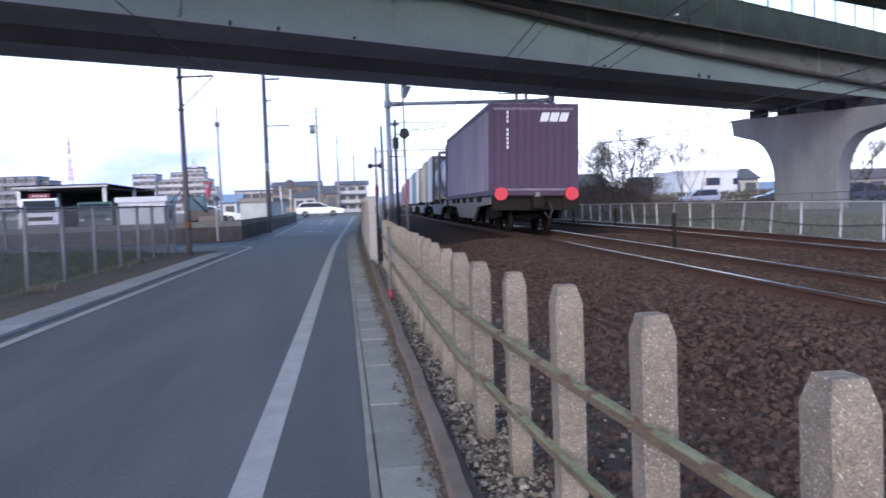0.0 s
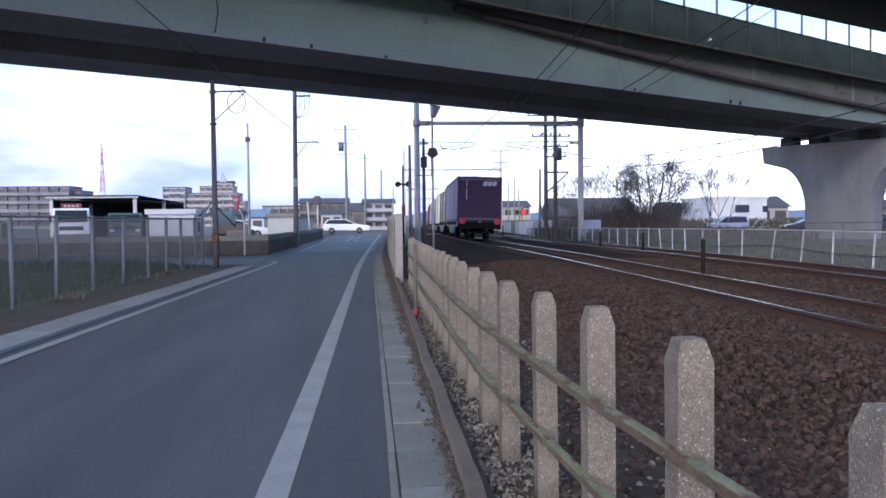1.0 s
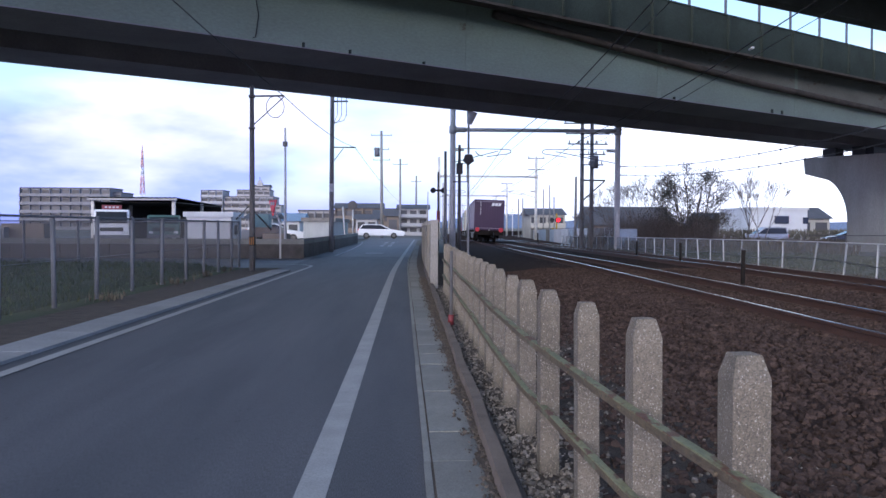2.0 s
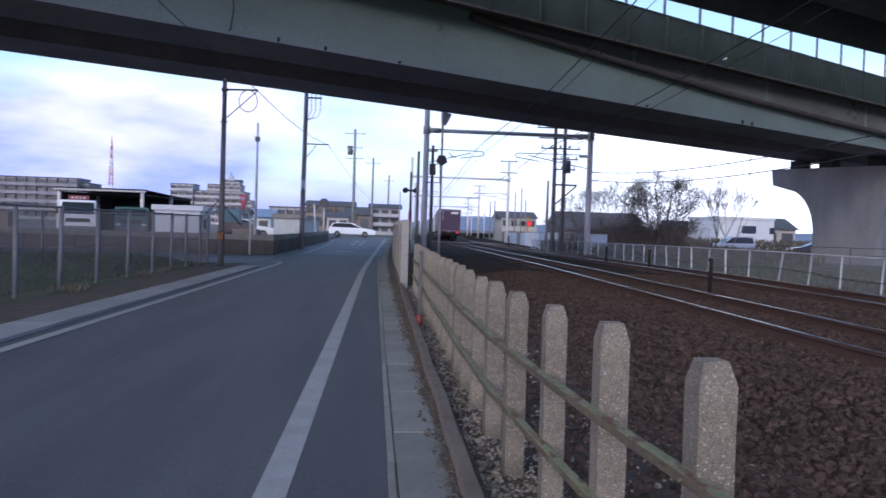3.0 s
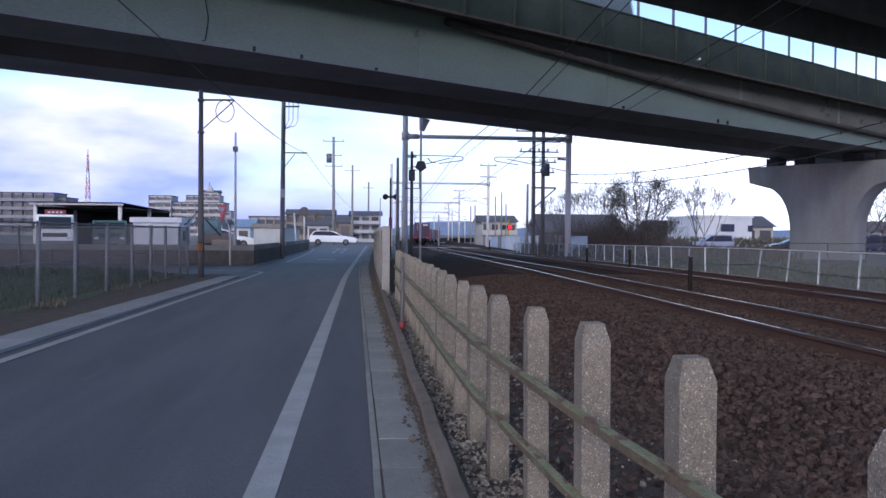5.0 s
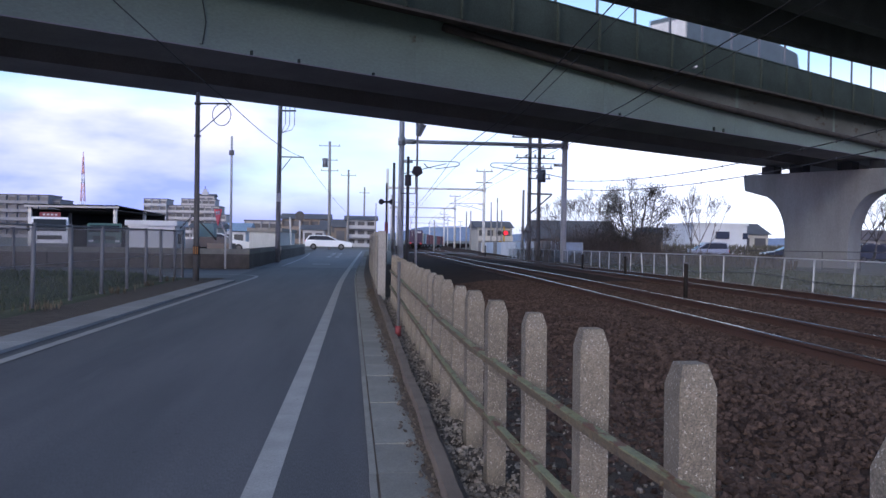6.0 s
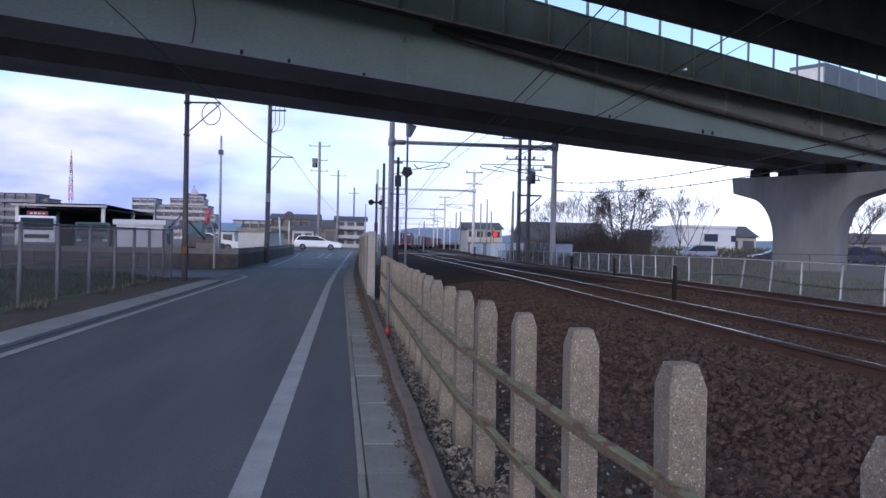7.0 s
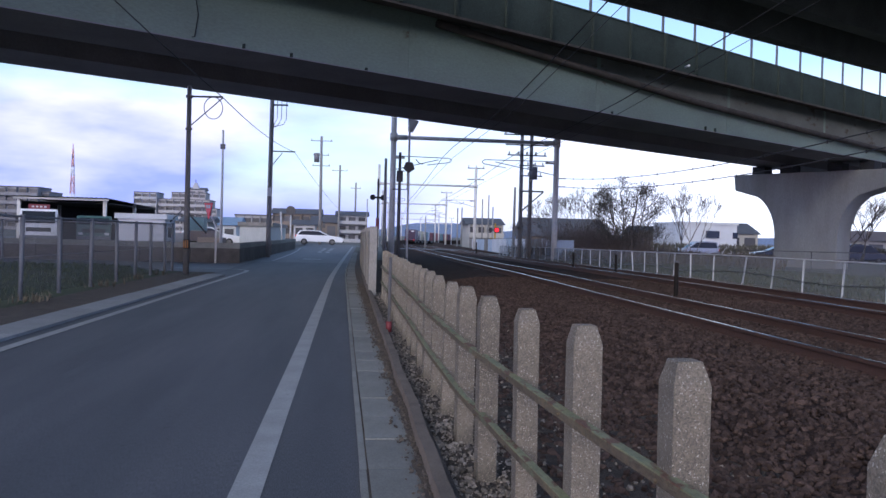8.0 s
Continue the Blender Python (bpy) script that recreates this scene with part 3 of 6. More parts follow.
me = rocks(72000, ballast_place, lambda r: 0.014 + 0.017 * r.rand() ** 1.6)
me.materials.append(M["ballast_stone"])
tagged(new("ballast_stones", me), "loose rust-brown crushed ballast stones", "ballast", kind="stuff")


def pebble_place(i, rng):
    y = 0.6 + 17 * rng.rand() ** 1.7 if rng.rand() < 0.92 else 0.7 - 6 * rng.rand()
    spread = 0.42 if rng.rand() < 0.8 else 1.6
    return np.array((0.50 + spread * rng.rand() ** 1.4, y, -0.010))


me = rocks(15000, pebble_place, lambda r: 0.005 + 0.012 * r.rand() ** 2.5)
me.materials.append(M["pebble"])
tagged(new("pebbles", me), "pale grey pebbles under the concrete fence", "pebbles", kind="stuff")
def litter_place(r):
    y = 1.5 + 18 * r.rand() ** 1.4
    return np.array((kerb_x(y) + 0.30 + 0.10 * r.rand() ** 0.8 - 0.10 * r.rand() * (r.rand() < 0.35), y, 0.038))


me = rocks(5200, lambda i, r: litter_place(r), lambda r: 0.005 + 0.009 * r.rand() ** 2, 0.3)
me.materials.append(M["litter"])
tagged(new("leaf_litter", me), "dry brown leaf litter along the kerb", "litter", kind="stuff")


def rail(name, offset):
    t = thing(name, "rust-brown steel rail with a bright worn head", "rail", "rails", kind="structure")
    profile = [(-0.062, -0.150), (0.062, -0.150), (0.062, -0.137), (0.012, -0.118), (0.010, -0.045), (0.034, -0.034), (0.034, -0.004), (-0.034, -0.004), (-0.034, -0.034), (-0.010, -0.045), (-0.012, -0.118), (-0.062, -0.137)]
    ys_ = span(-14, 60, 1.5) + span(64, 330, 6)
    body, head = B(), B()
    rings = [[body.verts.new((track_x(y, offset) + a, y, track_z(y) + b)) for a, b in profile] for y in ys_]
    for r0, r1 in zip(rings, rings[1:]):
        for i in range(len(profile)):
            body.faces.new((r0[i], r0[(i + 1) % 12], r1[(i + 1) % 12], r1[i]))
    top = [(-0.020, -0.003), (-0.012, 0.0), (0.012, 0.0), (0.020, -0.003)]
    rings = [[head.verts.new((track_x(y, offset) + a, y, track_z(y) + b)) for a, b in top] for y in ys_]
    for r0, r1 in zip(rings, rings[1:]):
        for i in range(3):
            head.faces.new((r0[i], r0[i + 1], r1[i + 1], r1[i]))
    part("rail_body", body, "rail_side", t)
    part("rail_head", head, "rail_head", t, "polished steel running surface")


TRACK_GAP = 3.45
for off in (-0.566, 0.566, TRACK_GAP - 0.566, TRACK_GAP + 0.566):
    rail("rail", off)
bm = bevel(box(B(), -1.05, 1.05, -0.11, 0.11, -0.32, -0.155), 0.015, 1)
sleeper = mesh_of("sleeper", bm)
sleeper.materials.append(M["sleeper"])
for side in (0.0, TRACK_GAP):
    track = thing("sleepers", "dark rust-stained railway sleepers bedded in ballast", "sleepers", kind="structure")
    for i in range(70):
        y = -4 + 0.62 * i
        ob = part("sleeper", sleeper, "sleeper", track)
        ob.matrix_basis = pose(track_x(y, side), y, track_z(y) + 0.012, 0, 0, random.uniform(-0.6, 0.6))


# ---- the concrete fence beside the lane ----
def fence_x(y):
    return 0.67 + 0.062 * max(0.0, 4.6 - y)


fence = thing("concrete_fence", "weathered concrete post fence with two rusty green steel rails", "fence")
posts = []
for k in range(3):
    bm = B()
    hw, hd = 0.046 + 0.002 * k, 0.055
    box(bm, -hw, hw, -hd, hd, -0.25, 0.842)
    top = [v for v in bm.verts if v.co.z > 0.8]
    r = bmesh.ops.extrude_face_region(bm, geom=[f for f in bm.faces if f.calc_center_median().z > 0.8])
    for v in r["geom"]:
        if isinstance(v, bmesh.types.BMVert):
            v.co.z = 0.897 + 0.004 * k
            v.co.x *= 0.68
            v.co.y *= 0.66
    bmesh.ops.delete(bm, geom=[f for f in bm.faces if abs(f.normal.z) > 0.9 and abs(f.calc_center_median().z - 0.842) < 0.01], context="FACES")
    bevel(bm, 0.0035, 2, 0.3)
    bmesh.ops.subdivide_edges(bm, edges=[e for e in bm.edges if e.calc_length() > 0.3], cuts=7)
    for v in bm.verts:
        w = noise.noise_vector(v.co * 9 + Vector((k * 7, 0, 0)))
        v.co += Vector((w.x, w.y, w.z * 0.6)) * 0.0022
    me = mesh_of("post", bm)
    me.materials.append(M["post"])
    posts.append(me)
post_ys = [-6.3, -5.55, -4.8, -4.05, -3.3, -2.55, -1.8, -1.05, -0.3, 0.46, 1.25, 2.04, 2.82, 3.52, 4.14, 4.90, 5.68, 6.35]
while post_ys[-1] < 15.6:
    post_ys.append(post_ys[-1] + 0.68 + random.uniform(-0.03, 0.03))
for i, y in enumerate(post_ys, -7):
    ob = part("post", posts[i % 3], "post", fence)
    ob.matrix_basis = pose(fence_x(y) + (0.025 if y < 2.5 else 0.014 if y == 4.14 else 0.036) + random.uniform(-0.006, 0.006), y, random.uniform(-0.012, 0.004) if i > 6 else 0, random.uniform(-0.8, 0.8), random.uniform(-0.9, 0.9), random.uniform(-4, 4))
def angle_plate(z, w0, w1, z0, z1, seed):
    """One leg of a steel angle, slightly bent from post to post."""
    bm = B()
    rings = []
    for y in span(-6.8, 15.6, 0.3):
        c = fence_x(y) - 0.030 + 0.003 * noise.noise((y * 1.3, seed, 0))
        h = z + 0.006 * math.sin(y * 1.7) + 0.003 * noise.noise((y * 2.1, seed, 4))
        rings.append([bm.verts.new(p) for p in ((c + w0, y, h + z0), (c + w1, y, h + z0), (c + w1, y, h + z1), (c + w0, y, h + z1))])
    for a, b in zip(rings, rings[1:]):
        for k in range(4):
            bm.faces.new((a[k], a[(k + 1) % 4], b[(k + 1) % 4], b[k]))
    bm.faces.new(rings[0][::-1])
    bm.faces.new(rings[-1])
    bmesh.ops.recalc_face_normals(bm, faces=bm.faces)
    return bm


for z in (0.604, 0.315):
    rail_ = part("angle_rail", angle_plate(z, -0.015, 0.017, 0.012, 0.017, z), "pipe", fence, "green-painted steel angle flaking to rust")
    part("lower_leg", angle_plate(z, -0.016, -0.011, -0.014, 0.012, z), "rusty_flange", rail_, "tan rusty leg of the steel angle")
bolt = mesh_of("bolt", rod(B(), (-0.028, 0, 0), (-0.012, 0, 0), 0.007, seg=6))
bolt.materials.append(M["rusty_flange"])
for y in post_ys:
    for z in (0.604, 0.315):
        part("bolt", bolt, "rusty_flange", fence).matrix_basis = pose(fence_x(y) - 0.026, y, z - 0.006)
stake = thing("marker_stake", "thin rusty stake with a red band before the fence", "stake", at=pose(0.50, 9.75, 0))
part("shaft", rod(B(), (0, 0, -0.1), (0, 0, 0.92), 0.018, seg=10), "pole_dark", stake)
part("red_band", rod(B(), (0, 0, 0.07), (0, 0, 0.19), 0.036, seg=10), "red_mark", stake, "faded red band")
part("cap", rod(B(), (0, 0, 0.92), (0, 0, 0.94), 0.024, 0.015, 10), "pole_dark", stake)

panel_fence = thing("panel_fence", "tall stained concrete panel fence beside the lane", "fence")
bm = bevel(box(B(), -0.05, 0.05, 0.01, 1.79, -0.1, 1.28), 0.012, 1)
panel = mesh_of("panel", bm)
panel.materials.append(M["panel"])
bm = bevel(box(B(), -0.075, 0.075, -0.075, 0.075, -0.1, 1.36), 0.012, 1)
ppost = mesh_of("panel_post", bm)
ppost.materials.append(M["panel"])
y = 16.6
for i in range(24):
    x = 0.50 + 0.00028 * (y - 16) ** 2
    dx = 0.00056 * (y - 16)
    turn_z = -math.degrees(math.atan(dx))
    part("panel", panel, "panel", panel_fence).matrix_basis = pose(x, y + 0.09, 0, 0, random.uniform(-1, 1), turn_z)
    part("panel_post", ppost, "panel", panel_fence).matrix_basis = pose(x, y, 0, 0, 0, turn_z)
    y += 1.95

# ---- the flyover ----
ANGLE = 32.9
BR = Matrix.Translation((0, 27.7, 0)) @ Matrix.Rotation(radians(ANGLE), 4, "Z")  # local x along the deck, y away from the near girder's web
fly = thing("flyover", "grey-green painted steel girder flyover with stained web", "bridge", at=BR)
U0, U1 = -60.0, 110.0
for y0, y1 in ((0.0, 2.3), (5.3, 7.62)):
    for yw in (y0, y1 - 0.03):
        part("girder_web", box(B(), U0, U1, yw, yw + 0.03, 6.63, 9.5), "bridge_paint" if yw == 0.0 else "bridge_under", fly, "stained pale green web plate" if yw == 0.0 else "dull brownish web plate")
    bm = B()
    box(bm, U0, U1, y0 - 0.14, y1 + 0.14, 6.60, 6.63)
    part("bottom_flange", bm, "bridge_under", fly, "dull brownish girder soffit")
beam_mesh = mesh_of("cross_beam", box(B(), 0, 0.3, 2.3, 5.3, 7.5, 9.3))
beam_mesh.materials.append(M["bridge_under"])
for i in range(34):
    part("cross_beam", beam_mesh, "bridge_under", fly).matrix_basis = pose(U0 + 5 * i, 0, 0)
bm = B()
wire(bm, [(3.5, -0.02, 8.76), (3.6, -0.16, 8.70), (10.3, -0.16, 8.31), (18.6, -0.16, 7.88), (28.6, -0.16, 7.58), (60, -0.16, 6.9)], 0.15, 10)
part("drain_pipe", bm, "drain", fly, "dark drain pipe along the girder")
bm = prism(B(), [(3.7, 8.72), (10.3, 8.33), (18.6, 7.90), (28.6, 7.60), (60, 6.92), (60, 9.49), (-30, 9.49), (-30, 8.95), (3.7, 8.95)], "y", -0.005, -0.001)
part("upper_web", bm, "bridge_stained", fly, "brown water-stained upper web plate")
seam = mesh_of("web_seam", box(B(), 0, 0.24, -0.010, 0.0, 6.63, 9.5))
seam.materials.append(M["bridge_paint"])
for i in range(12):
    part("web_seam", seam, "bridge_paint", fly).matrix_basis = pose(9.9 * i - 27.4, 0, 0)
for u, h in ((-3.9, 0.16), (-2.3, 0.14), (0.5, 0.1), (13.2, 0.12), (20.2, 0.2), (21.0, 0.2)):
    part("lug", box(B(), u, u + 0.05, -0.1, 0.0, 6.63, 6.63 + h), "bridge_dark", fly)
part("deck_slab", box(B(), U0, U1, -0.66, 9.4, 9.50, 9.74), "deck", fly, "stained concrete deck underside")
part("parapet", box(B(), U0, U1, -0.72, -0.66, 8.93, 10.40), "bridge_dark", fly, "dark green parapet fascia")
part("edge_flange", box(B(), U0, U1, -0.78, -0.30, 8.84, 8.93), "drain", fly, "dark brown edge flange")
part("parapet_coping", box(B(), U0, U1, -0.76, -0.56, 10.40, 10.46), "bridge_dark", fly)
part("parapet", box(B(), U0, U1, 9.3, 9.4, 9.0, 10.4), "bridge_dark", fly)
fin = mesh_of("fascia_rib", box(B(), -0.06, 0.06, -0.84, -0.72, 8.93, 10.40))
fin.materials.append(M["bridge_dark"])
rpost = mesh_of("railing_post", box(B(), -0.047, 0.047, -0.70, -0.62, 10.46, 13.22))
rpost.materials.append(M["galv"])
for i in range(64):
    u = 13.36 + 2.424 * (i - 22)
    if -32 < u < 94:
        part("fascia_rib", fin, "bridge_dark", fly).matrix_basis = pose(u + 0.1, 0, 0)
        part("railing_post", rpost, "galv", fly).matrix_basis = pose(u, 0, 0)
bm = B()
box(bm, U0, U1, -0.69, -0.63, 13.14, 13.22)
part("railing_top", bm, "galv", fly)
bm = B()
wire(bm, [(-5.5, -0.02, 9.4), (-5.45, -0.03, 8.2), (-5.3, -0.03, 7.4), (-5.4, -0.03, 6.75), (-5.5, -0.1, 6.72)], 0.016, 6)
part("cable", bm, "cable", fly, "loose black cable hanging on the web")

A2 = 28.4
BR2 = Matrix.Translation((0, 21.5, 0)) @ Matrix.Rotation(radians(A2), 4, "Z")
ramp_deck = thing("second_viaduct", "dark steel viaduct overhead seen from below", "bridge", at=BR2)
# unseen near side, widened to the right to shade the flyover web and road
part("deck_slab", prism(B(), [(-40, -9.0), (2, -9.0), (32, -14.0), (90, -14.0), (90, 0), (-40, 0)], "z", 9.25, 9.5), "viaduct_under", ramp_deck)
for y0 in (-2.4, -4.9, -8.0):
    part("girder", box(B(), -40, 90, y0, y0 + 0.5, 8.0, 9.25), "viaduct_under", ramp_deck)
# raised above the view to keep light off the flyover's right end
part("fascia", box(B(), -40, 90, 0.0, 0.1, 9.0, 11.3), "viaduct_under", ramp_deck)

# hammerhead pier
pier = thing("bridge_pier", "weathered concrete hammerhead bridge pier with curved arms", "bridge pier",
             at=Matrix.Translation((30.07, 51.4, -0.08)) @ Matrix.Rotation(radians(ANGLE), 4, "Z"))
HALF, COL, TOP = 5.2, 2.1, 6.05
out_line = [(-COL, -0.6), (COL, -0.6)]
arc = [(COL + 2.05 * (1 - math.cos(a)), 1.75 + 2.95 * math.sin(a)) for a in [math.radians(70) * i / 12 for i in range(13)]] + [(HALF - 0.12, 4.98)]
out_line += arc + [(HALF, TOP), (-HALF, TOP)] + [(-x, z) for x, z in reversed(arc)]
bm = prism(B(), out_line, "x", -0.9, 0.9)
bevel(bm, 0.06, 2, 0.9)
part("pier_body", bm, "pier", pier)
for y in (-3.6, -1.6, 1.6, 3.6):
    part("bearing", bevel(box(B(), -0.5, 0.5, y - 0.45, y + 0.45, TOP, 6.60), 0.03, 1), "rubber", pier, "dark bridge bearing")


# ---- fences of wire ----
wire_fence = thing("wire_fence", "grey steel wire mesh fence round the grass field", "fence")
bm = rod(B(), (0, 0, -0.2), (0, 0, 1.37), 0.037, seg=8)
wpost = mesh_of("fence_post", bm)
wpost.materials.append(M["galv"])
line = [(-5.12 + 0.018 * (y - 14), y) for y in [4.3, 5.9, 7.5, 9.1, 10.7, 12.3, 13.86, 15.54, 17.26, 19.0, 20.5, 21.94, 23.48, 24.4]] + [(-6.5, 24.45), (-8, 24.5), (-9.6, 24.6), (-11.2, 24.7), (-12.8, 24.8)]
for x, y in line:
    part("fence_post", wpost, "galv", wire_fence).matrix_basis = pose(x, y, 0, 0, random.uniform(-1, 1), 0)
net = B()
for z, thick_ in ((1.34, 0.018), (0.70, 0.004)):
    part("fence_rail", wire(B(), [(x, y, z) for x, y in line], thick_, 6), "galv", wire_fence)
for (x0, y0), (x1, y1) in zip(line, line[1:]):
    net.faces.new([net.verts.new(p) for p in ((x0, y0, 0.06), (x1, y1, 0.06), (x1, y1, 1.34), (x0, y0, 1.34))])
part("netting", net, "mesh_grey", wire_fence, "grey woven wire mesh")

far_fence = thing("trackside_fence", "white-posted wire mesh fence beside the tracks", "fence")
fpost = mesh_of("fence_post", rod(B(), (0, 0, -0.5), (0, 0, 0.89), 0.024, seg=8))
fpost.materials.append(M["white_steel"])
pts = []
stands = [4.8, 6.4, 8.0, 9.6, 11.2, 12.8, 14.4, 16.0, 17.55, 19.2, 20.7, 22.32, 24.18, 25.84, 27.24, 28.75, 30.06, 31.3, 32.77, 34.16, 35.66, 37.03, 38.51]
stands += [38.51 + 1.5 * i for i in range(1, 16)]
LEAN = {20.7: 5, 22.32: 8, 24.18: 1, 17.55: 2, 31.3: -4, 27.24: 2, 28.75: -2}
for y in stands:
    pts.append((11.02 + 0.004 * max(0, y - 38) ** 1.25, y, land_z(11, y) + 0.01))
net = B()
for i, (x, y, z) in enumerate(pts):
    part("fence_post", fpost, "white_steel", far_fence).matrix_basis = pose(x, y, z, random.uniform(-2, 2), LEAN[y] if y in LEAN else random.uniform(-1.5, 1.5), 0)
for (x0, y0, z0), (x1, y1, z1) in zip(pts, pts[1:]):
    net.faces.new([net.verts.new(p) for p in ((x0, y0, z0), (x1, y1, z1), (x1, y1, z1 + 0.9), (x0, y0, z0 + 0.9))])
part("netting", net, "mesh_pale", far_fence, "pale grey wire mesh")
part("fence_rail", wire(B(), [(x, y, z + 0.9) for x, y, z in pts], 0.016, 6), "white_steel", far_fence)
part("tension_cable", wire(B(), [(x - 0.05, y, z + 0.40 + 0.06 * math.sin(i * 1.3)) for i, (x, y, z) in enumerate(pts)], 0.011, 5), "cable", far_fence)


# ---- poles, gantries and wires ----
def utility_pole(x, y, h, r, mat, label, z=0.0):
    t = thing("utility_pole", label, "utility pole", at=pose(x, y, z, 0, random.uniform(-0.4, 0.4), 0))
    part("shaft", rod(B(), (0, 0, -0.3), (0, 0, h), r * 1.15, r * 0.8, 12), mat, t)
    return t


def crossarm(t, z, half, mat="galv", pins=3, y=0.0):
    arm = part("crossarm", box(B(), -half, half, y - 0.04, y + 0.04, z - 0.035, z + 0.035), mat, t)
    for i in range(pins):
        px = -half + 0.1 + (2 * half - 0.2) * i / max(1, pins - 1)
        bm = rod(B(), (px, y, z + 0.05), (px, y, z + 0.22), 0.05, 0.03, 8)
        part("insulator", bm, "insulator", arm)


p1 = utility_pole(-4.22, 22.6, 4.98, 0.072, "pole_dark", "dark utility pole with a yellow-black band and side bracket")
part("bracket_arm", rod(B(), (0, 0, 4.70), (0.86, 0, 4.72), 0.025, seg=8), "pole_dark", p1)
part("brace", rod(B(), (0.06, 0, 3.95), (0.86, 0, 4.70), 0.016, seg=6), "pole_dark", p1)
part("collar", rod(B(), (0, 0, 3.82), (0, 0, 3.87), 0.088, seg=12), "pole_dark", p1)
part("collar", rod(B(), (0, 0, 4.66), (0, 0, 4.73), 0.088, seg=12), "pole_dark", p1)
part("cable_coil", wire(B(), [(0.62 + 0.24 * math.cos(a), 0, 4.42 + 0.29 * math.sin(a)) for a in [math.pi * 2 * i / 22 for i in range(23)]], 0.012, 5), "cable", p1, "black cable coil hanging in a ring")
mk = part("marker_band", rod(B(), (0, 0, 0.70), (0, 0, 0.94), 0.09, seg=14), "black", p1, "black and orange reflective band")
for a in (-2.2, -1.6, -1.0):
    part("stripe", box(B(), 0.086 * math.cos(a) - 0.010, 0.086 * math.cos(a) + 0.010, 0.086 * math.sin(a) - 0.013, 0.086 * math.sin(a) + 0.01, 0.72, 0.92), "sign_orange", mk)

p2 = utility_pole(-3.78, 40.5, 11, 0.108, "pole_concrete", "grey concrete utility pole with a cable bracket")
part("bracket_arm", rod(B(), (0, 0, 5.05), (1.15, 0, 5.06), 0.03, seg=8), "galv", p2)
part("brace", rod(B(), (0.1, 0, 4.4), (0.55, 0, 5.0), 0.02, seg=6), "galv", p2)
part("crossarm", rod(B(), (0, 0, 7.25), (0.75, 0, 7.27), 0.04, seg=8), "galv", p2)
for dx in (0.25, 0.45, 0.68):
    part("hanging_wire", wire(B(), [(dx, 0, 8.6), (dx, 0, 6.6), (dx - 0.12, 0, 6.35), (0.1, 0, 6.2)], 0.015, 5), "cable", p2)
part("name_plate", box(B(), -0.1, 0.1, -0.16, -0.14, 2.9, 3.3), "white_steel", p2)

p15 = utility_pole(-6.65, 45, 6.5, 0.07, "white_steel", "slim pale steel lamp pole")
part("lamp_head", bevel(box(B(), -0.12, 0.12, -0.1, 0.1, 5.5, 5.75), 0.03, 1), "galv", p15)

p3 = utility_pole(-3.15, 95, 12.1, 0.17, "pole_concrete", "tall concrete power pole with crossarms and a transformer")
crossarm(p3, 11.6, 1.2, pins=3)
crossarm(p3, 10.0, 0.9, pins=3)
crossarm(p3, 8.8, 1.0, pins=2)
part("transformer", rod(B(), (-0.5, 0, 9.2), (-0.5, 0, 10.2), 0.3, seg=12), "galv", p3)
p4 = utility_pole(-1.35, 120, 11.0, 0.16, "pole_concrete", "concrete power pole with one crossarm beyond the crossing")
crossarm(p4, 10.2, 1.1, pins=3)
p5 = utility_pole(1.0, 130, 9.2, 0.15, "pole_concrete", "distant concrete power pole with one crossarm")
crossarm(p5, 8.3, 0.8, pins=2)
utility_pole(2.6, 120, 6.3, 0.08, "pole_concrete", "distant slim concrete pole")
for x, y, h in ((17.76, 110, 6.9), (18.59, 110, 7.5), (19.15, 110, 5.9), (14.44, 110, 5.6), (14.96, 110, 5.7), (12.01, 60, 5.2), (10.9, 118, 4.6)):
    utility_pole(x, y, h, 0.10, "pole_concrete", "distant grey concrete pole beside the houses", land_z(x, y))

# pair of power poles beside the tracks
for dx, h, n in ((10.4, 11.0, 3), (10.98, 11.0, 5)):
    t = utility_pole(dx, 50, h, 0.12, "pole_concrete", "concrete power pole of a pair with many crossarms", land_z(10, 50))
    for i in range(n):
        crossarm(t, 7.7 - 0.62 * i, 1.15 - 0.12 * i, pins=4, y=-0.15)
    if n == 5:
        part("transformer", rod(B(), (0.1, -0.3, 5.0), (0.1, -0.3, 5.75), 0.24, seg=12), "galv", t)
        part("stay_arm", rod(B(), (-0.5, 0, 3.1), (0.78, 0, 4.25), 0.04, seg=8), "pole_dark", t)
        part("step_arm", box(B(), -0.7, 0.8, -0.1, 0.1, 4.25, 4.34), "pole_dark", t)


def cantilever(t, side, x, z, reach=2.6):
    """The hinged arm that holds the wire over one track."""
    bm = B()
    bend = [(x + side * (reach + 0.2 * math.sin(a)), 0, z + 0.30 + 0.12 * math.cos(a)) for a in [math.pi * i / 6 for i in range(7)]]
    wire(bm, [(x, 0, z + 0.45)] + bend + [(x + side * (reach - 1.1), 0, z + 0.02)], 0.024, 6)
    part("wire_arm", bm, "galv", t)
    part("arm_stay", rod(B(), (x, 0, z - 0.30), (x + side * (reach - 0.5), 0, z + 0.32), 0.024, seg=6), "galv", t)
    part("drop_bracket", wire(B(), [(x + side * 1.2, 0, z + 0.30), (x + side * 1.35, 0, z + 0.12), (x + side * 1.6, 0, z + 0.05)], 0.03, 6), "galv", t)
    part("insulator", rod(B(), (x + side * 0.15, 0, z + 0.354), (x + side * 0.6, 0, z + 0.362), 0.06, seg=8), "insulator", t)


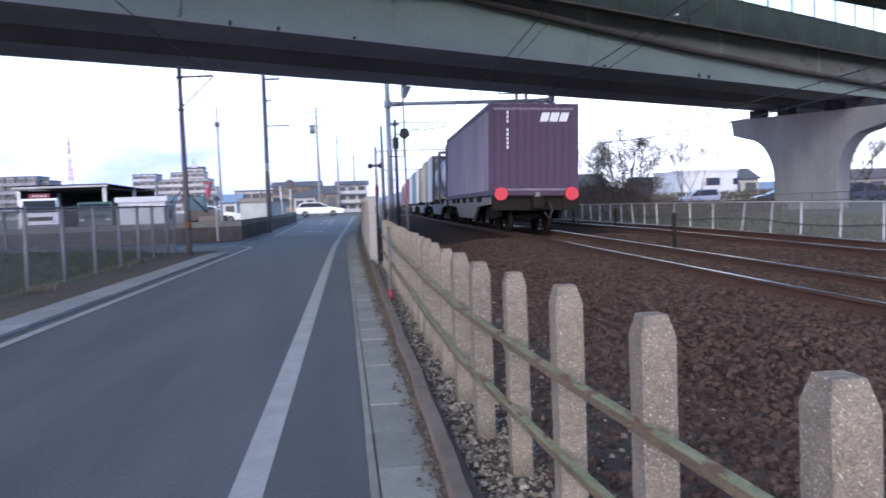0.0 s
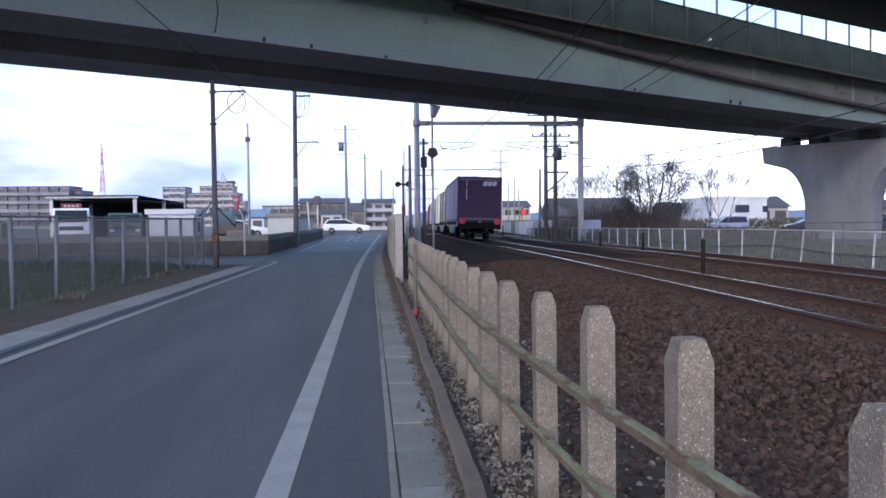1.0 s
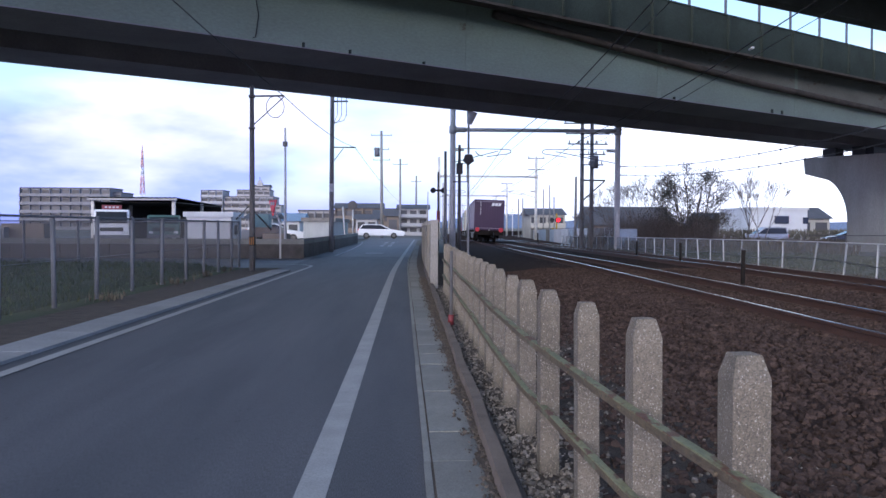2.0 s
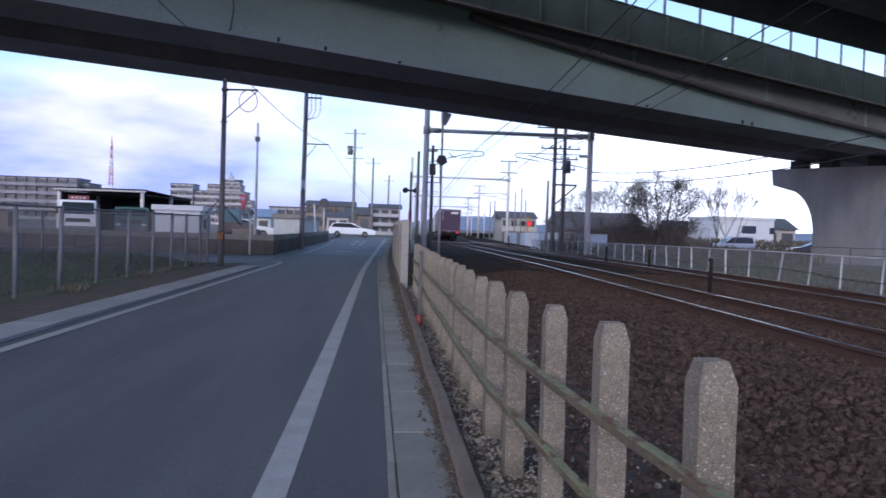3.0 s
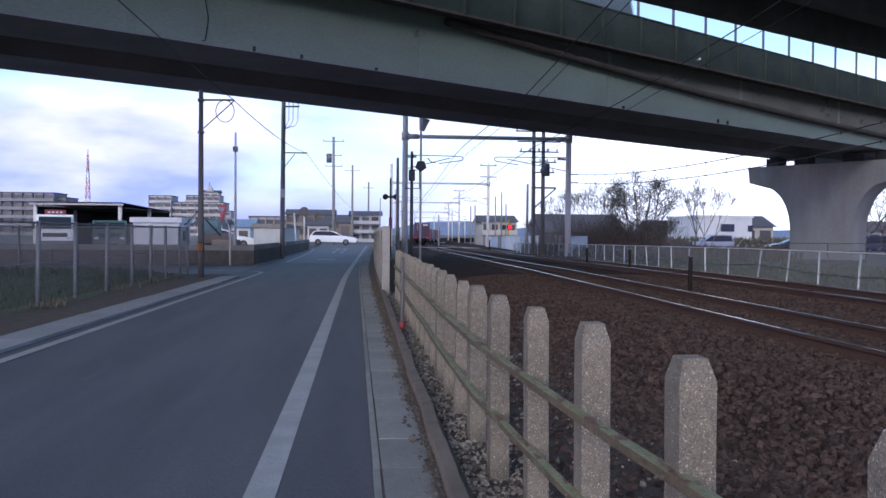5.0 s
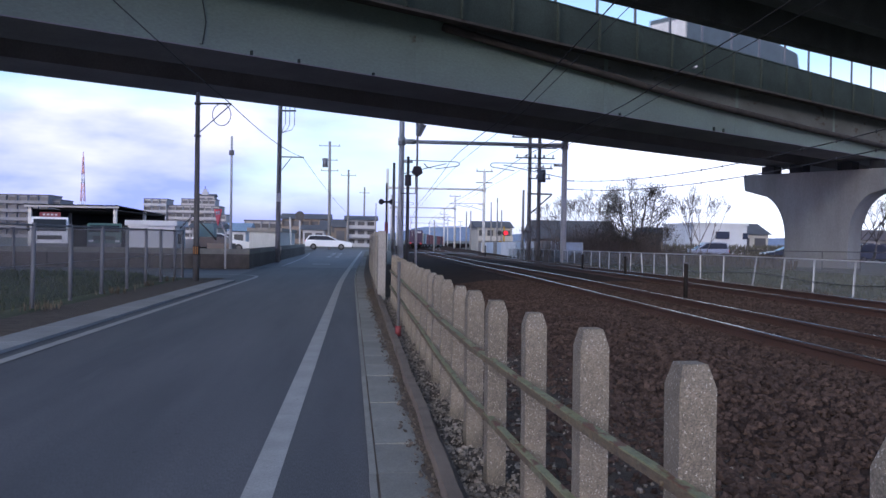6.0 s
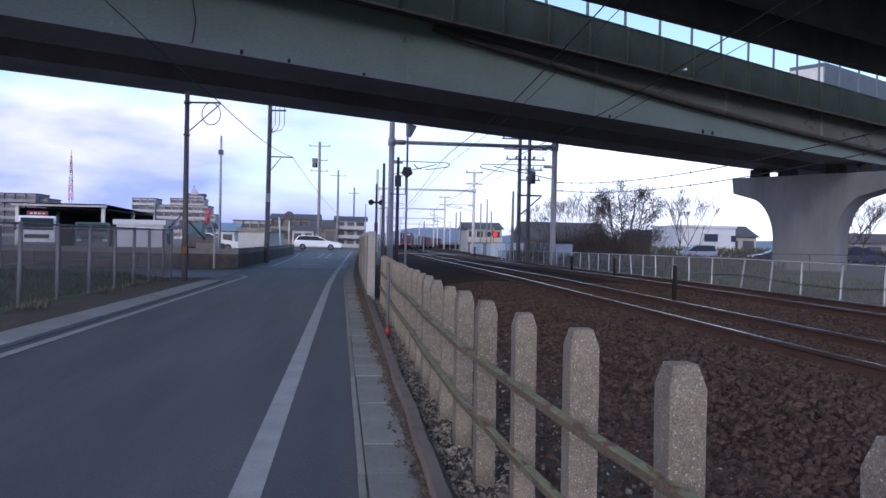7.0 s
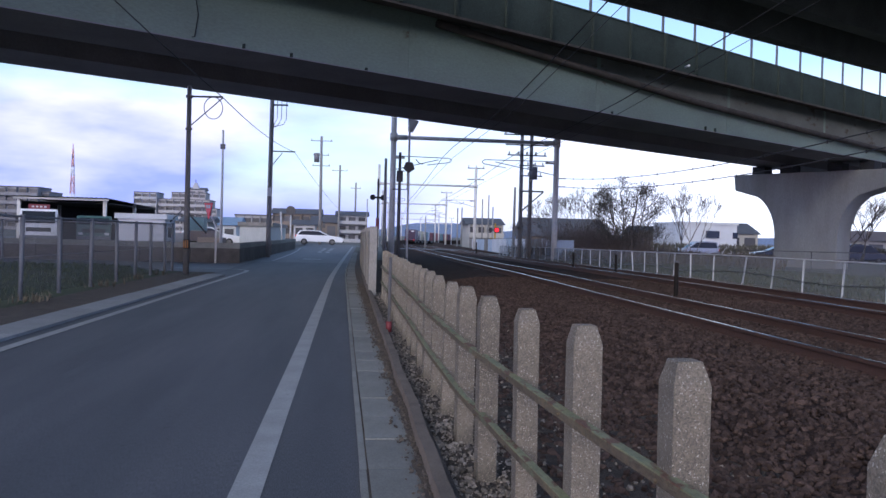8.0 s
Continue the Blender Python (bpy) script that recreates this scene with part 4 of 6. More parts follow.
def gantry(y, left, right, beam_z, top, arms=True, reach=(2.6, 2.6)):
    cx = track_x(y)
    z0 = land_z(cx, y)
    t = thing("catenary_gantry", "grey steel catenary gantry spanning both tracks", "catenary gantry", "gantries", at=pose(cx, y, 0))
    for x in (left, right):
        part("mast", rod(B(), (x, 0, z0 - 0.4), (x, 0, top), 0.165, 0.14, 14), "gantry_steel", t)
        part("clamp", rod(B(), (x, 0, beam_z - 0.2), (x, 0, beam_z + 0.2), 0.20, seg=12), "gantry_steel", t)
    part("beam", rod(B(), (left, 0, beam_z), (right, 0, beam_z), 0.105, seg=10), "gantry_steel", t)
    for x in (left + 0.25, right - 0.25):
        s = 1 if x < 0 else -1
        part("beam_socket", rod(B(), (x - s * 0.1, 0, beam_z), (x + s * 0.45, 0, beam_z), 0.14, seg=10), "gantry_steel", t)
    if arms:
        wz = 5.25 + track_z(y)
        cantilever(t, 1, left, wz - 0.42, reach[0])
        cantilever(t, -1, right, wz - 0.42, reach[1])
        part("crossarm", box(B(), right - 0.9, right + 0.9, -0.05, 0.05, top - 0.1, top), "galv", t)
        part("crossarm", box(B(), right - 0.9, right + 0.9, -0.05, 0.05, top - 1.3, top - 1.2), "galv", t)
        for dx in (-0.8, 0.0, 0.8):
            part("insulator", rod(B(), (right + dx, 0, top), (right + dx, 0, top + 0.25), 0.06, 0.04, 8), "insulator", t)
    else:
        part("crossarm", box(B(), right - 1.7, right + 0.3, -0.06, 0.06, beam_z + 0.6, beam_z + 0.7), "galv", t)
    return t


g = gantry(44.2, 2.28 - track_x(44.2), 11.1 - track_x(44.2), 6.38, 8.4, reach=(2.9, 3.85))
for z in (4.5, 4.05):
    part("cable_hook", rod(B(), (11.1 - track_x(44.2), 0, z), (11.1 - track_x(44.2) + 0.5, 0, z), 0.03, seg=6), "galv", g)
for y in (88, 134, 181, 228, 276):
    dz = track_z(y) - 0.14
    gantry(y, -4.3, 6.0, 6.9 + dz, 8.9 + dz)

# overhead wires, each its own run
for off in (0.0, TRACK_GAP):
    for h, r, drop in ((5.32, 0.016, 0.22), (4.72, 0.009, 0.0)):
        bm = B()
        marks = [-12, 0, 44.2, 88, 134, 181, 228, 276]
        ps = []
        for a, b in zip(marks, marks[1:]):
            ps += sag((0, a, 0), (0, b, 0), drop, 10)[(1 if ps else 0):]
        wire(bm, [(track_x(p.y, off) - 0.9 * smooth(24, 44, p.y), p.y, h + track_z(p.y) + p.z + 0.026 * max(0.0, 44.2 - p.y)) for p in ps], r, 5)
        solid("overhead_wire", bm, "cable", "thin black overhead wire above the track", "wire", "overhead wires")
ins = thing("wire_insulator", "small pale insulator hanging on the overhead wire", "insulator", at=pose(track_x(21, TRACK_GAP), 21.0, 5.8))
part("disc", rod(B(), (0, -0.12, 0), (0, 0.12, 0), 0.03, seg=8), "insulator", ins)


def cable_run(label, pts, r, drop):
    bm = B()
    run_ = []
    for a, b in zip(pts, pts[1:]):
        run_ += sag(a, b, drop, 10)[(1 if run_ else 0):]
    wire(bm, run_, r, 5)
    solid("overhead_cable", bm, "cable", label, "cable", "overhead cables")


cable_run("black overhead cable sagging between the lane poles", [(-5.6, 4.0, 6.6), (-3.38, 22.6, 4.72), (-2.65, 40.5, 5.06), (-1.2, 95, 4.1), (-1.0, 120, 4.6)], 0.012, 0.2)
for z in (4.5, 4.05):
    pts = sag((11.6, 44.2, z), (12.6, 6.0, z + 0.3), 0.85, 24)
    bm = wire(B(), pts, 0.015, 6)
    for p in pts[::1]:
        rod(bm, p - Vector((0, 0, 0.04)), p + Vector((0, 0, 0.04)), 0.02, seg=5)
    solid("overhead_cable", bm, "cable", "thick black cable with hanger rings beside the tracks", "cable", "overhead cables")

# slim poles by the near gantry
t = thing("signal_pole", "slim dark pole with a black relay box", "signal pole", at=pose(2.30, 38.5, land_z(2.6, 38.5)))
part("shaft", rod(B(), (0, 0, -0.2), (0, 0, 5.1), 0.10, 0.06, 10), "pole_dark", t)
part("relay_box", bevel(box(B(), -0.14, 0.14, -0.2, 0.12, 3.75, 4.25), 0.02, 1), "pole_dark", t)
part("side_frame", wire(B(), [(-0.3, 0, 3.4), (0.35, 0, 3.4), (0.35, 0, 4.25), (0.05, 0, 4.25)], 0.03, 6), "pole_dark", t)
t = thing("lamp_pole", "slim pole with a pale lamp and black five-sided plate", "lamp pole", at=pose(2.74, 38.9, land_z(3, 38.9)))
part("shaft", rod(B(), (0, 0, -0.2), (0, 0, 6.2), 0.055, 0.05, 10), "gantry_steel", t)
bm = B()
prism(bm, [(0.28 * math.sin(a), 4.48 + 0.28 * math.cos(a)) for a in [2 * math.pi * i / 5 + math.pi for i in range(5)]], "y", -0.16, -0.08)
part("plate", bevel(bm, 0.02, 1), "pole_dark", t, "black five-sided plate")
part("lamp_head", bevel(rod(B(), (0.03, -0.05, 6.12), (0.16, -0.1, 6.68), 0.12, 0.27, 12), 0.02, 1), "car_white", t, "pale conical lamp")
utility_pole(1.75, 40.5, 4.9, 0.08, "pole_concrete", "short grey concrete pole behind the panel fence")
t = thing("crossing_signal", "railway crossing signal pole with a black lamp head", "crossing signal", at=pose(1.55, 45, 0))
part("shaft", rod(B(), (0, 0, -0.2), (0, 0, 4.2), 0.05, seg=8), "black", t)
part("lamp_bar", box(B(), -0.35, 0.35, -0.06, 0.06, 3.15, 3.25), "black", t)
for x in (-0.28, 0.28):
    part("lamp_hood", rod(B(), (x, -0.15, 3.2), (x, 0.12, 3.2), 0.15, seg=12), "black", t)
part("warning_plate", bevel(box(B(), -0.09, 0.09, -0.08, -0.06, 1.5, 2.1), 0.01, 1), "maroon", t, "faded red warning plate")
t = thing("crossing_signal", "lit red crossing signal with a yellow-black barrier machine", "crossing signal", at=pose(14.2, 80, land_z(12, 80)))
part("shaft", rod(B(), (0, 0, -0.2), (0, 0, 3.0), 0.08, seg=8), "sign_yellow", t)
part("lamp_head", rod(B(), (0.1, -0.2, 2.35), (0.1, 0.1, 2.35), 0.27, seg=14), "black", t)
part("red_light", rod(B(), (0.12, -0.24, 2.35), (0.12, -0.20, 2.35), 0.2, seg=14), "signal_on", t, "glowing red signal light")
part("lamp_head", rod(B(), (-0.45, -0.2, 2.35), (-0.45, 0.1, 2.35), 0.2, seg=14), "black", t)
part("cross_arm", box(B(), -0.6, 0.6, -0.1, -0.06, 1.3, 1.48, Matrix.Translation((0, 0, 1.2)) @ Matrix.Rotation(0.7, 4, "Y") @ Matrix.Translation((0, 0, -1.4))), "sign_yellow", t)
part("barrier_machine", bevel(box(B(), -0.3, 0.3, -0.3, 0.3, 0.0, 1.0), 0.03, 1), "sign_yellow", t)
part("barrier_arm", rod(B(), (0.0, 0, 0.9), (-0.6, 0, 1.5), 0.05, seg=6), "black", t)
# dark railing before the pier
railing = thing("car_park_railing", "dark thin pipe railing before the bridge pier", "railing")
line = [(21 + 2.3 * i, 43.5 + 0.1 * i, 0) for i in range(9)]
for x, y, z in line:
    part("post", rod(B(), (x, y, -0.2), (x, y, 0.9), 0.03, seg=6), "pole_dark", railing)
for h in (0.88, 0.45):
    part("rail", wire(B(), [(x, y, h) for x, y, z in line], 0.025, 6), "pole_dark", railing)
# small posts between the tracks
for x, y, h in ((6.52, 16.0, 0.80), (8.9, 27, 0.75), (9.1, 33, 0.7), (9.6, 62, 0.8)):
    z = land_z(x, y)
    t = thing("marker_post", "short dark steel post beside the rails", "marker post", at=pose(x, y, z))
    part("shaft", rod(B(), (0, 0, -0.2), (0, 0, h - z), 0.045, seg=8), "wagon", t)
    part("cap", rod(B(), (0, 0, h - z), (0, 0, h - z + 0.03), 0.06, 0.03, 8), "pole_dark", t)
t = thing("equipment_cabinet", "pale grey trackside equipment cabinet", "cabinet", at=pose(11.9, 45.5, land_z(11.9, 45.5)))
part("body", bevel(box(B(), -0.55, 0.55, -0.4, 0.4, 0.1, 1.35), 0.03, 1), "blue_grey", t)
part("door", box(B(), -0.45, 0.45, -0.415, -0.40, 0.2, 1.25), "blue_grey", t)
part("plinth", box(B(), -0.6, 0.6, -0.45, 0.45, -0.2, 0.1), "pier", t)

# pale panels beyond the far fence
pale = thing("site_hoarding", "pale corrugated panels along the railway crossing", "hoarding")
for i in range(17):
    y = 48 + 3.0 * i
    x = track_x(y) + 6.6
    me = bevel(box(B(), -0.03, 0.03, 0.03, 2.9, -0.1, 1.45), 0.01, 1)
    part("panel", me, random.choice(["wall_white", "blue_grey", "wall_white", "panel"]), pale).matrix_basis = pose(x, y, land_z(x, y), 0, 0, -math.degrees(math.atan(0.0178 + 0.0003 * y)))

# stop sign and mirror
t = thing("stop_sign", "red triangular stop sign on a bent white post", "road sign", at=pose(-4.8, 31.25, 0))
part("post", wire(B(), [(0, 0, -0.2), (0, 0, 1.3), (-0.06, 0, 1.5), (-0.2, 0, 1.75), (-0.2, 0, 2.15)], 0.035, 10), "white_steel", t)
sign = part("plate", bevel(prism(B(), [(-0.40, 2.20), (0.40, 2.20), (0.0, 1.58)], "y", -0.07, -0.05), 0.02, 1), "sign_red", t, "red inverted triangle plate")
sign.matrix_basis = pose(-0.22, 0, 0, 0, 0, -60)
for i in range(2):
    part("lettering_bar", box(B(), -0.2 + 0.22 * i, -0.03 + 0.22 * i, -0.080, -0.074, 2.0, 2.12), "logo_white", sign)
t = thing("traffic_mirror", "round orange-backed traffic mirror on a post", "traffic mirror", at=pose(-4.2, 62, 0))
part("post", rod(B(), (0, 0, -0.2), (0, 0, 2.9), 0.055, seg=8), "white_steel", t)
part("mirror", rod(B(), (0, -0.2, 2.8), (0, -0.1, 2.8), 0.34, seg=18), "pole_dark", t)
t = thing("guard_post", "slim white leaning post at the corner", "post", at=pose(-4.75, 62, 0, 0, -4, 0))
part("shaft", rod(B(), (0, 0, -0.2), (0, 0, 2.7), 0.055, seg=8), "white_steel", t)

# ---- the low wall round the yard ----
wall = thing("yard_wall", "low dark stained concrete block wall round the yard", "wall", kind="structure")
blk = mesh_of("block", bevel(box(B(), 0.01, 1.79, -0.09, 0.09, -0.1, 0.54), 0.012, 1))
blk.materials.append(M["stone_wall"])
cap = mesh_of("coping", bevel(box(B(), 0.0, 1.8, -0.12, 0.12, 0.54, 0.74), 0.012, 1))
cap.materials.append(M["kerb"])
run = [(-40 + 1.8 * i, 30.75 + 0.033 * (1.8 * i)) for i in range(20)]
for i, (x, y) in enumerate(run):
    part("block", blk, "stone_wall", wall).matrix_basis = pose(x, y, 0, 0, 0, 1.9)
    part("coping", cap, "kerb", wall).matrix_basis = pose(x, y, 0, 0, 0, 1.9)
for i in range(-1, 16):
    y = 33.8 + 1.8 * i
    x = -4.15 + 0.012 * i
    if 4 < i < 6:
        continue
    part("block", blk, "stone_wall", wall).matrix_basis = pose(x, y, 0, 0, 0, 89.5)
    part("coping", cap, "kerb", wall).matrix_basis = pose(x, y, 0, 0, 0, 89.5)


# ---- buildings ----
GLASS_MIN = 0.05


def building(name, label, x, y, w, d, h, floors, cols, wall_mat, roof_mat="roof_dark", turn=0.0, gable=0.0, balcony=False, win=(0.68, 0.52), z=0.0, group=""):
    t = thing(name, label, "building", group, at=pose(x, y, z, 0, 0, turn))
    part("wall", box(B(), -w / 2, w / 2, 0, d, -0.5, h), wall_mat, t)
    if gable:
        bm = prism(B(), [(-0.4, h), (d + 0.4, h), (d / 2, h + gable)], "x", -w / 2 - 0.4, w / 2 + 0.4)
        part("roof", bm, roof_mat, t)
    else:
        part("roof", box(B(), -w / 2 - 0.15, w / 2 + 0.15, -0.15, d + 0.15, h, h + 0.3), roof_mat, t)
    fh, cw = h / floors, w / cols
    ww, wh = cw * win[0], fh * win[1]
    pane = mesh_of("window", box(B(), -ww / 2, ww / 2, -0.06, 0.1, -wh / 2, wh / 2))
    pane.materials.append(M["pane_far"])
    sill = mesh_of("sill", box(B(), -ww / 2 - 0.1, ww / 2 + 0.1, -0.16, 0.0, -wh / 2 - 0.14, -wh / 2))
    sill.materials.append(M[wall_mat])
    slab_ = mesh_of("balcony", box(B(), -w / 2, w / 2, -1.2, -0.02, 0, fh * 0.38))
    slab_.materials.append(M[wall_mat])
    for f in range(floors if win[0] > GLASS_MIN else 0):
        zc = fh * (f + 0.55)
        if balcony and f == 0:
            divider = mesh_of("balcony_divider", box(B(), -0.05, 0.05, -0.85, -0.03, 0.02, h - 0.02))
            divider.materials.append(M[wall_mat])
            for c in range(cols + 1):
                part("balcony_divider", divider, wall_mat, t).matrix_basis = pose(-w / 2 + 0.1 + (w - 0.2) * c / cols, 0, 0)
        if balcony:
            part("balcony", slab_, wall_mat, t).matrix_basis = pose(0, 0, fh * f)
        for c in range(cols):
            p = part("window", pane, "glass", t)
            p.matrix_basis = pose(-w / 2 + cw * (c + 0.5), 0, zc)
            if not balcony:
                part("sill", sill, wall_mat, p)
    return t


# far apartment blocks
building("apartment_block", "distant grey apartment block with rows of balconies", -69.3, 296, 7.7, 10, 13.6, 6, 3, "wall_grey", balcony=True, win=(0.8, 0.5))
building("apartment_block", "distant brown stepped apartment block with balconies", -56.6, 297, 17.2, 12, 11.5, 5, 7, "wall_flats", balcony=True, win=(0.8, 0.55))
building("apartment_block", "upper storeys of the stepped apartment block", -55.6, 300, 11.6, 8, 14.0, 6, 5, "wall_flats", balcony=True, win=(0.8, 0.55))
building("apartment_block", "set-back top storey of the stepped block", -53.4, 302, 5.6, 6, 15.4, 5, 2, "wall_flats", gable=0.9)
building("apartment_block", "low end wing of the stepped block", -46.9, 298, 2.6, 8, 8.6, 4, 1, "wall_flats", balcony=True)
spire = thing("rooftop_tower", "small stepped rooftop tower with a mast on the flats", "tower", at=pose(-54.0, 303, 0))
for w, z0, z1 in ((3.0, 14.5, 15.9), (2.0, 15.9, 17.0), (1.2, 17.0, 17.9)):
    part("stage", bevel(box(B(), -w / 2, w / 2, 0, w, z0, z1), 0.1, 1), "wall_grey", spire)
part("shaft", box(B(), -0.6, 0.6, 0.3, 1.5, -0.2, 14.5), "wall_grey", spire)
part("mast", rod(B(), (0, 0.5, 17.9), (0, 0.5, 19.0), 0.12, seg=6), "pole_dark", spire)
building("apartment_block", "long distant grey apartment block with balconies", -100.4, 248, 26, 10, 12.0, 5, 9, "wall_dim", balcony=True)
building("apartment_block", "lower wing of the long grey apartment block", -88.9, 250, 8, 10, 10.8, 4, 3, "wall_dim", balcony=True)
building("apartment_block", "long low brownish block with balconies behind the yard", -18.8, 174, 8.4, 9, 4.4, 2, 5, "wall_flats", balcony=True, win=(0.8, 0.5))
building("apartment_block", "brown two-storey block with balconies beyond the crossing", -10.5, 172, 9.6, 9, 5.0, 2, 5, "wall_brown", gable=1.2, balcony=True)
building("house", "small pale-walled house beyond the crossing", -6.6, 128, 3.2, 6, 2.4, 1, 2, "wall_grey", gable=0.8)
building("house", "dark-roofed brown house beyond the crossing", -4.05, 150, 4.6, 7, 3.4, 2, 3, "wall_brown", gable=1.0)
building("house", "pale grey three-storey house with a hipped roof", 0.55, 122, 4.2, 7, 3.9, 3, 3, "wall_grey", gable=0.7, balcony=True)
building("house", "low brown house beside the lane end", -1.8, 140, 4, 6, 3.0, 1, 2, "wall_brown", gable=1.4)
building("house", "white house with a blue gable in the yard", -12.3, 84, 2.6, 6, 1.75, 1, 2, "wall_white", gable=0.85, roof_mat="wall_blue")
building("shed", "pale grey flat-roofed site cabin behind the low wall", -6.95, 64, 2.3, 15, 1.6, 1, 1, "pale_panel", roof_mat="panel", win=(0.0, 0.0))
building("shed", "white cabin with brown trim in the yard", -12.15, 51, 2.7, 3, 1.78, 1, 1, "wall_white", roof_mat="wall_white", win=(0.0, 0.0))
building("shed", "grey-roofed shed in the yard", -13.15, 74, 2.2, 5, 1.9, 1, 2, "wall_grey", roof_mat="roof_dark", gable=0.5)
building("house", "brown two-storey house behind the crossing signal", 21.2, 128, 5.4, 8, 4.1, 2, 4, "wall_cream", gable=1.1, roof_mat="roof_dark", z=-0.9, balcony=True)
building("house", "long dark-roofed house behind the trees", 24.8, 92, 9, 8, 2.0, 1, 4, "wall_brown", gable=2.2, roof_mat="roof_dark", z=-0.5)
building("warehouse", "white flat-roofed warehouse with one dark window", 44.15, 98, 6.9, 10, 3.5, 1, 1, "wall_white", roof_mat="wall_white", win=(0.001, 0.001))
wh = thing("warehouse_window", "dark square window of the white warehouse", "window", at=pose(44.45, 97.85, 2.3), kind="structure")
part("pane", box(B(), -0.85, 0.85, 0, 0.14, -0.45, 0.45), "glass", wh)
part("pane", box(B(), 2.6, 3.2, 0, 0.14, -0.45, 0.3), "glass", wh)
building("house", "low tan house with a dark roof beyond the car park", 53, 110, 7, 8, 2.6, 1, 3, "wall_cream", gable=1.6)
building("house", "low brown house beside the bridge pier", 66, 96, 11, 8, 2.0, 1, 4, "wall_cream", gable=1.3, roof_mat="roof_rust")
building("house", "brown house with a dark teal roof behind the hedge", 55.8, 150, 4.4, 8, 2.9, 1, 3, "wall_brown", gable=1.3, roof_mat="roof_teal")

# open shed over the lorries
shed = thing("open_shed", "open-sided vehicle shed with a dark corrugated roof", "shed", at=pose(-20.9, 60, 0.36))
bm = B()
k = 40
for i in range(k):
    x0, x1 = -1.75 + 6.25 * i / k, -1.75 + 6.25 * (i + 1) / k
    zz = 0.05 * (i % 2)
    bm.faces.new([bm.verts.new(p) for p in ((x0, -0.6, 2.84 + zz), (x1, -0.6, 2.84 + 0.05 - zz), (x1, 14, 2.6 + 0.05 - zz), (x0, 14, 2.6 + zz))])
part("roof", bm, "roof_dark", shed)
part("fascia", box(B(), -1.75, 4.5, -0.45, -0.38, 2.66, 2.80), "wall_grey", shed)
# inner walls coloured black to carry the deep shade under the roof
part("side_wall", box(B(), -1.75, -1.68, 0.5, 14, -0.2, 2.6), "black", shed)
for x in (-1.5, 4.15):
    for y in (0, 8):
        part("column", box(B(), x - 0.11, x + 0.11, y - 0.11, y + 0.11, -0.2, 2.66), "white_steel", shed)
# back wall and an added black sheet under the roof, also for that shade
part("back_wall", box(B(), -1.7, 4.4, 13.8, 13.9, -0.2, 2.6), "black", shed)
part("ceiling_lining", box(B(), -1.65, 4.4, 0.2, 13.7, 2.50, 2.54), "black", shed)

# lattice tower
tower = thing("lattice_tower", "distant red and white lattice mast", "tower", at=pose(-126.3, 400, 0))
for i in range(9):
    z0, z1 = 4.1 * i, 4.1 * (i + 1)
    w0, w1 = 1.35 - 0.13 * i, 1.35 - 0.13 * (i + 1)
    paint = "tower_red" if i % 3 else "wall_white"
    for sx in (-1, 1):
        for sy in (-1, 1):
            part("leg", rod(B(), (sx * w0, sy * w0, z0), (sx * w1, sy * w1, z1), 0.18, seg=5), paint, tower)
        part("brace", rod(B(), (sx * w0, -w0, z0), (-sx * w1, -w1, z1), 0.15, seg=5), paint, tower)
part("mast", rod(B(), (0, 0, 36.5), (0, 0, 39.3), 0.2, seg=6), "tower_red", tower)

# hills
bm = B()
xs = span(-900, 1500, 30)
top = [bm.verts.new((x, 2600, 12 + 36 * smooth(60, 250, x) * (1 - 0.7 * smooth(280, 480, x)) + 14 * noise.noise((x * 0.006, 3, 0)))) for x in xs]
low = [bm.verts.new((x, 2600, -60)) for x in xs]
back = [bm.verts.new((x, 3000, -60)) for x in xs]
for i in range(len(xs) - 1):
    bm.faces.new((low[i], low[i + 1], top[i + 1], top[i]))
    bm.faces.new((top[i], top[i + 1], back[i + 1], back[i]))
solid("backdrop_hills", bm, "hill", "hazy blue wooded hills in the distance", "hills", kind="structure")


# ---- plants ----
def limb(bm, a, d, length, r, depth, tips, rng, spread=0.6):
    k = 3
    p = Vector(a)
    for i in range(k):
        q = p + d * length / k
        rod(bm, p, q, max(0.007, r * (1 - 0.25 * i / k)), max(0.006, r * (1 - 0.25 * (i + 1) / k)), 5)
        p = q
        d = (d + Vector((rng.uniform(-1, 1), rng.uniform(-1, 1), rng.uniform(-0.4, 0.8))) * 0.16).normalized()
    if depth < 2:
        tips.append(p)
    if depth:
        for _ in range(rng.choice((2, 3, 3))):
            e = (d + Vector((rng.uniform(-1, 1), rng.uniform(-1, 1), rng.uniform(-0.5, 0.7))) * spread).normalized()
            limb(bm, p, e, length * rng.uniform(0.6, 0.85), r * 0.62, depth - 1, tips, rng, spread)


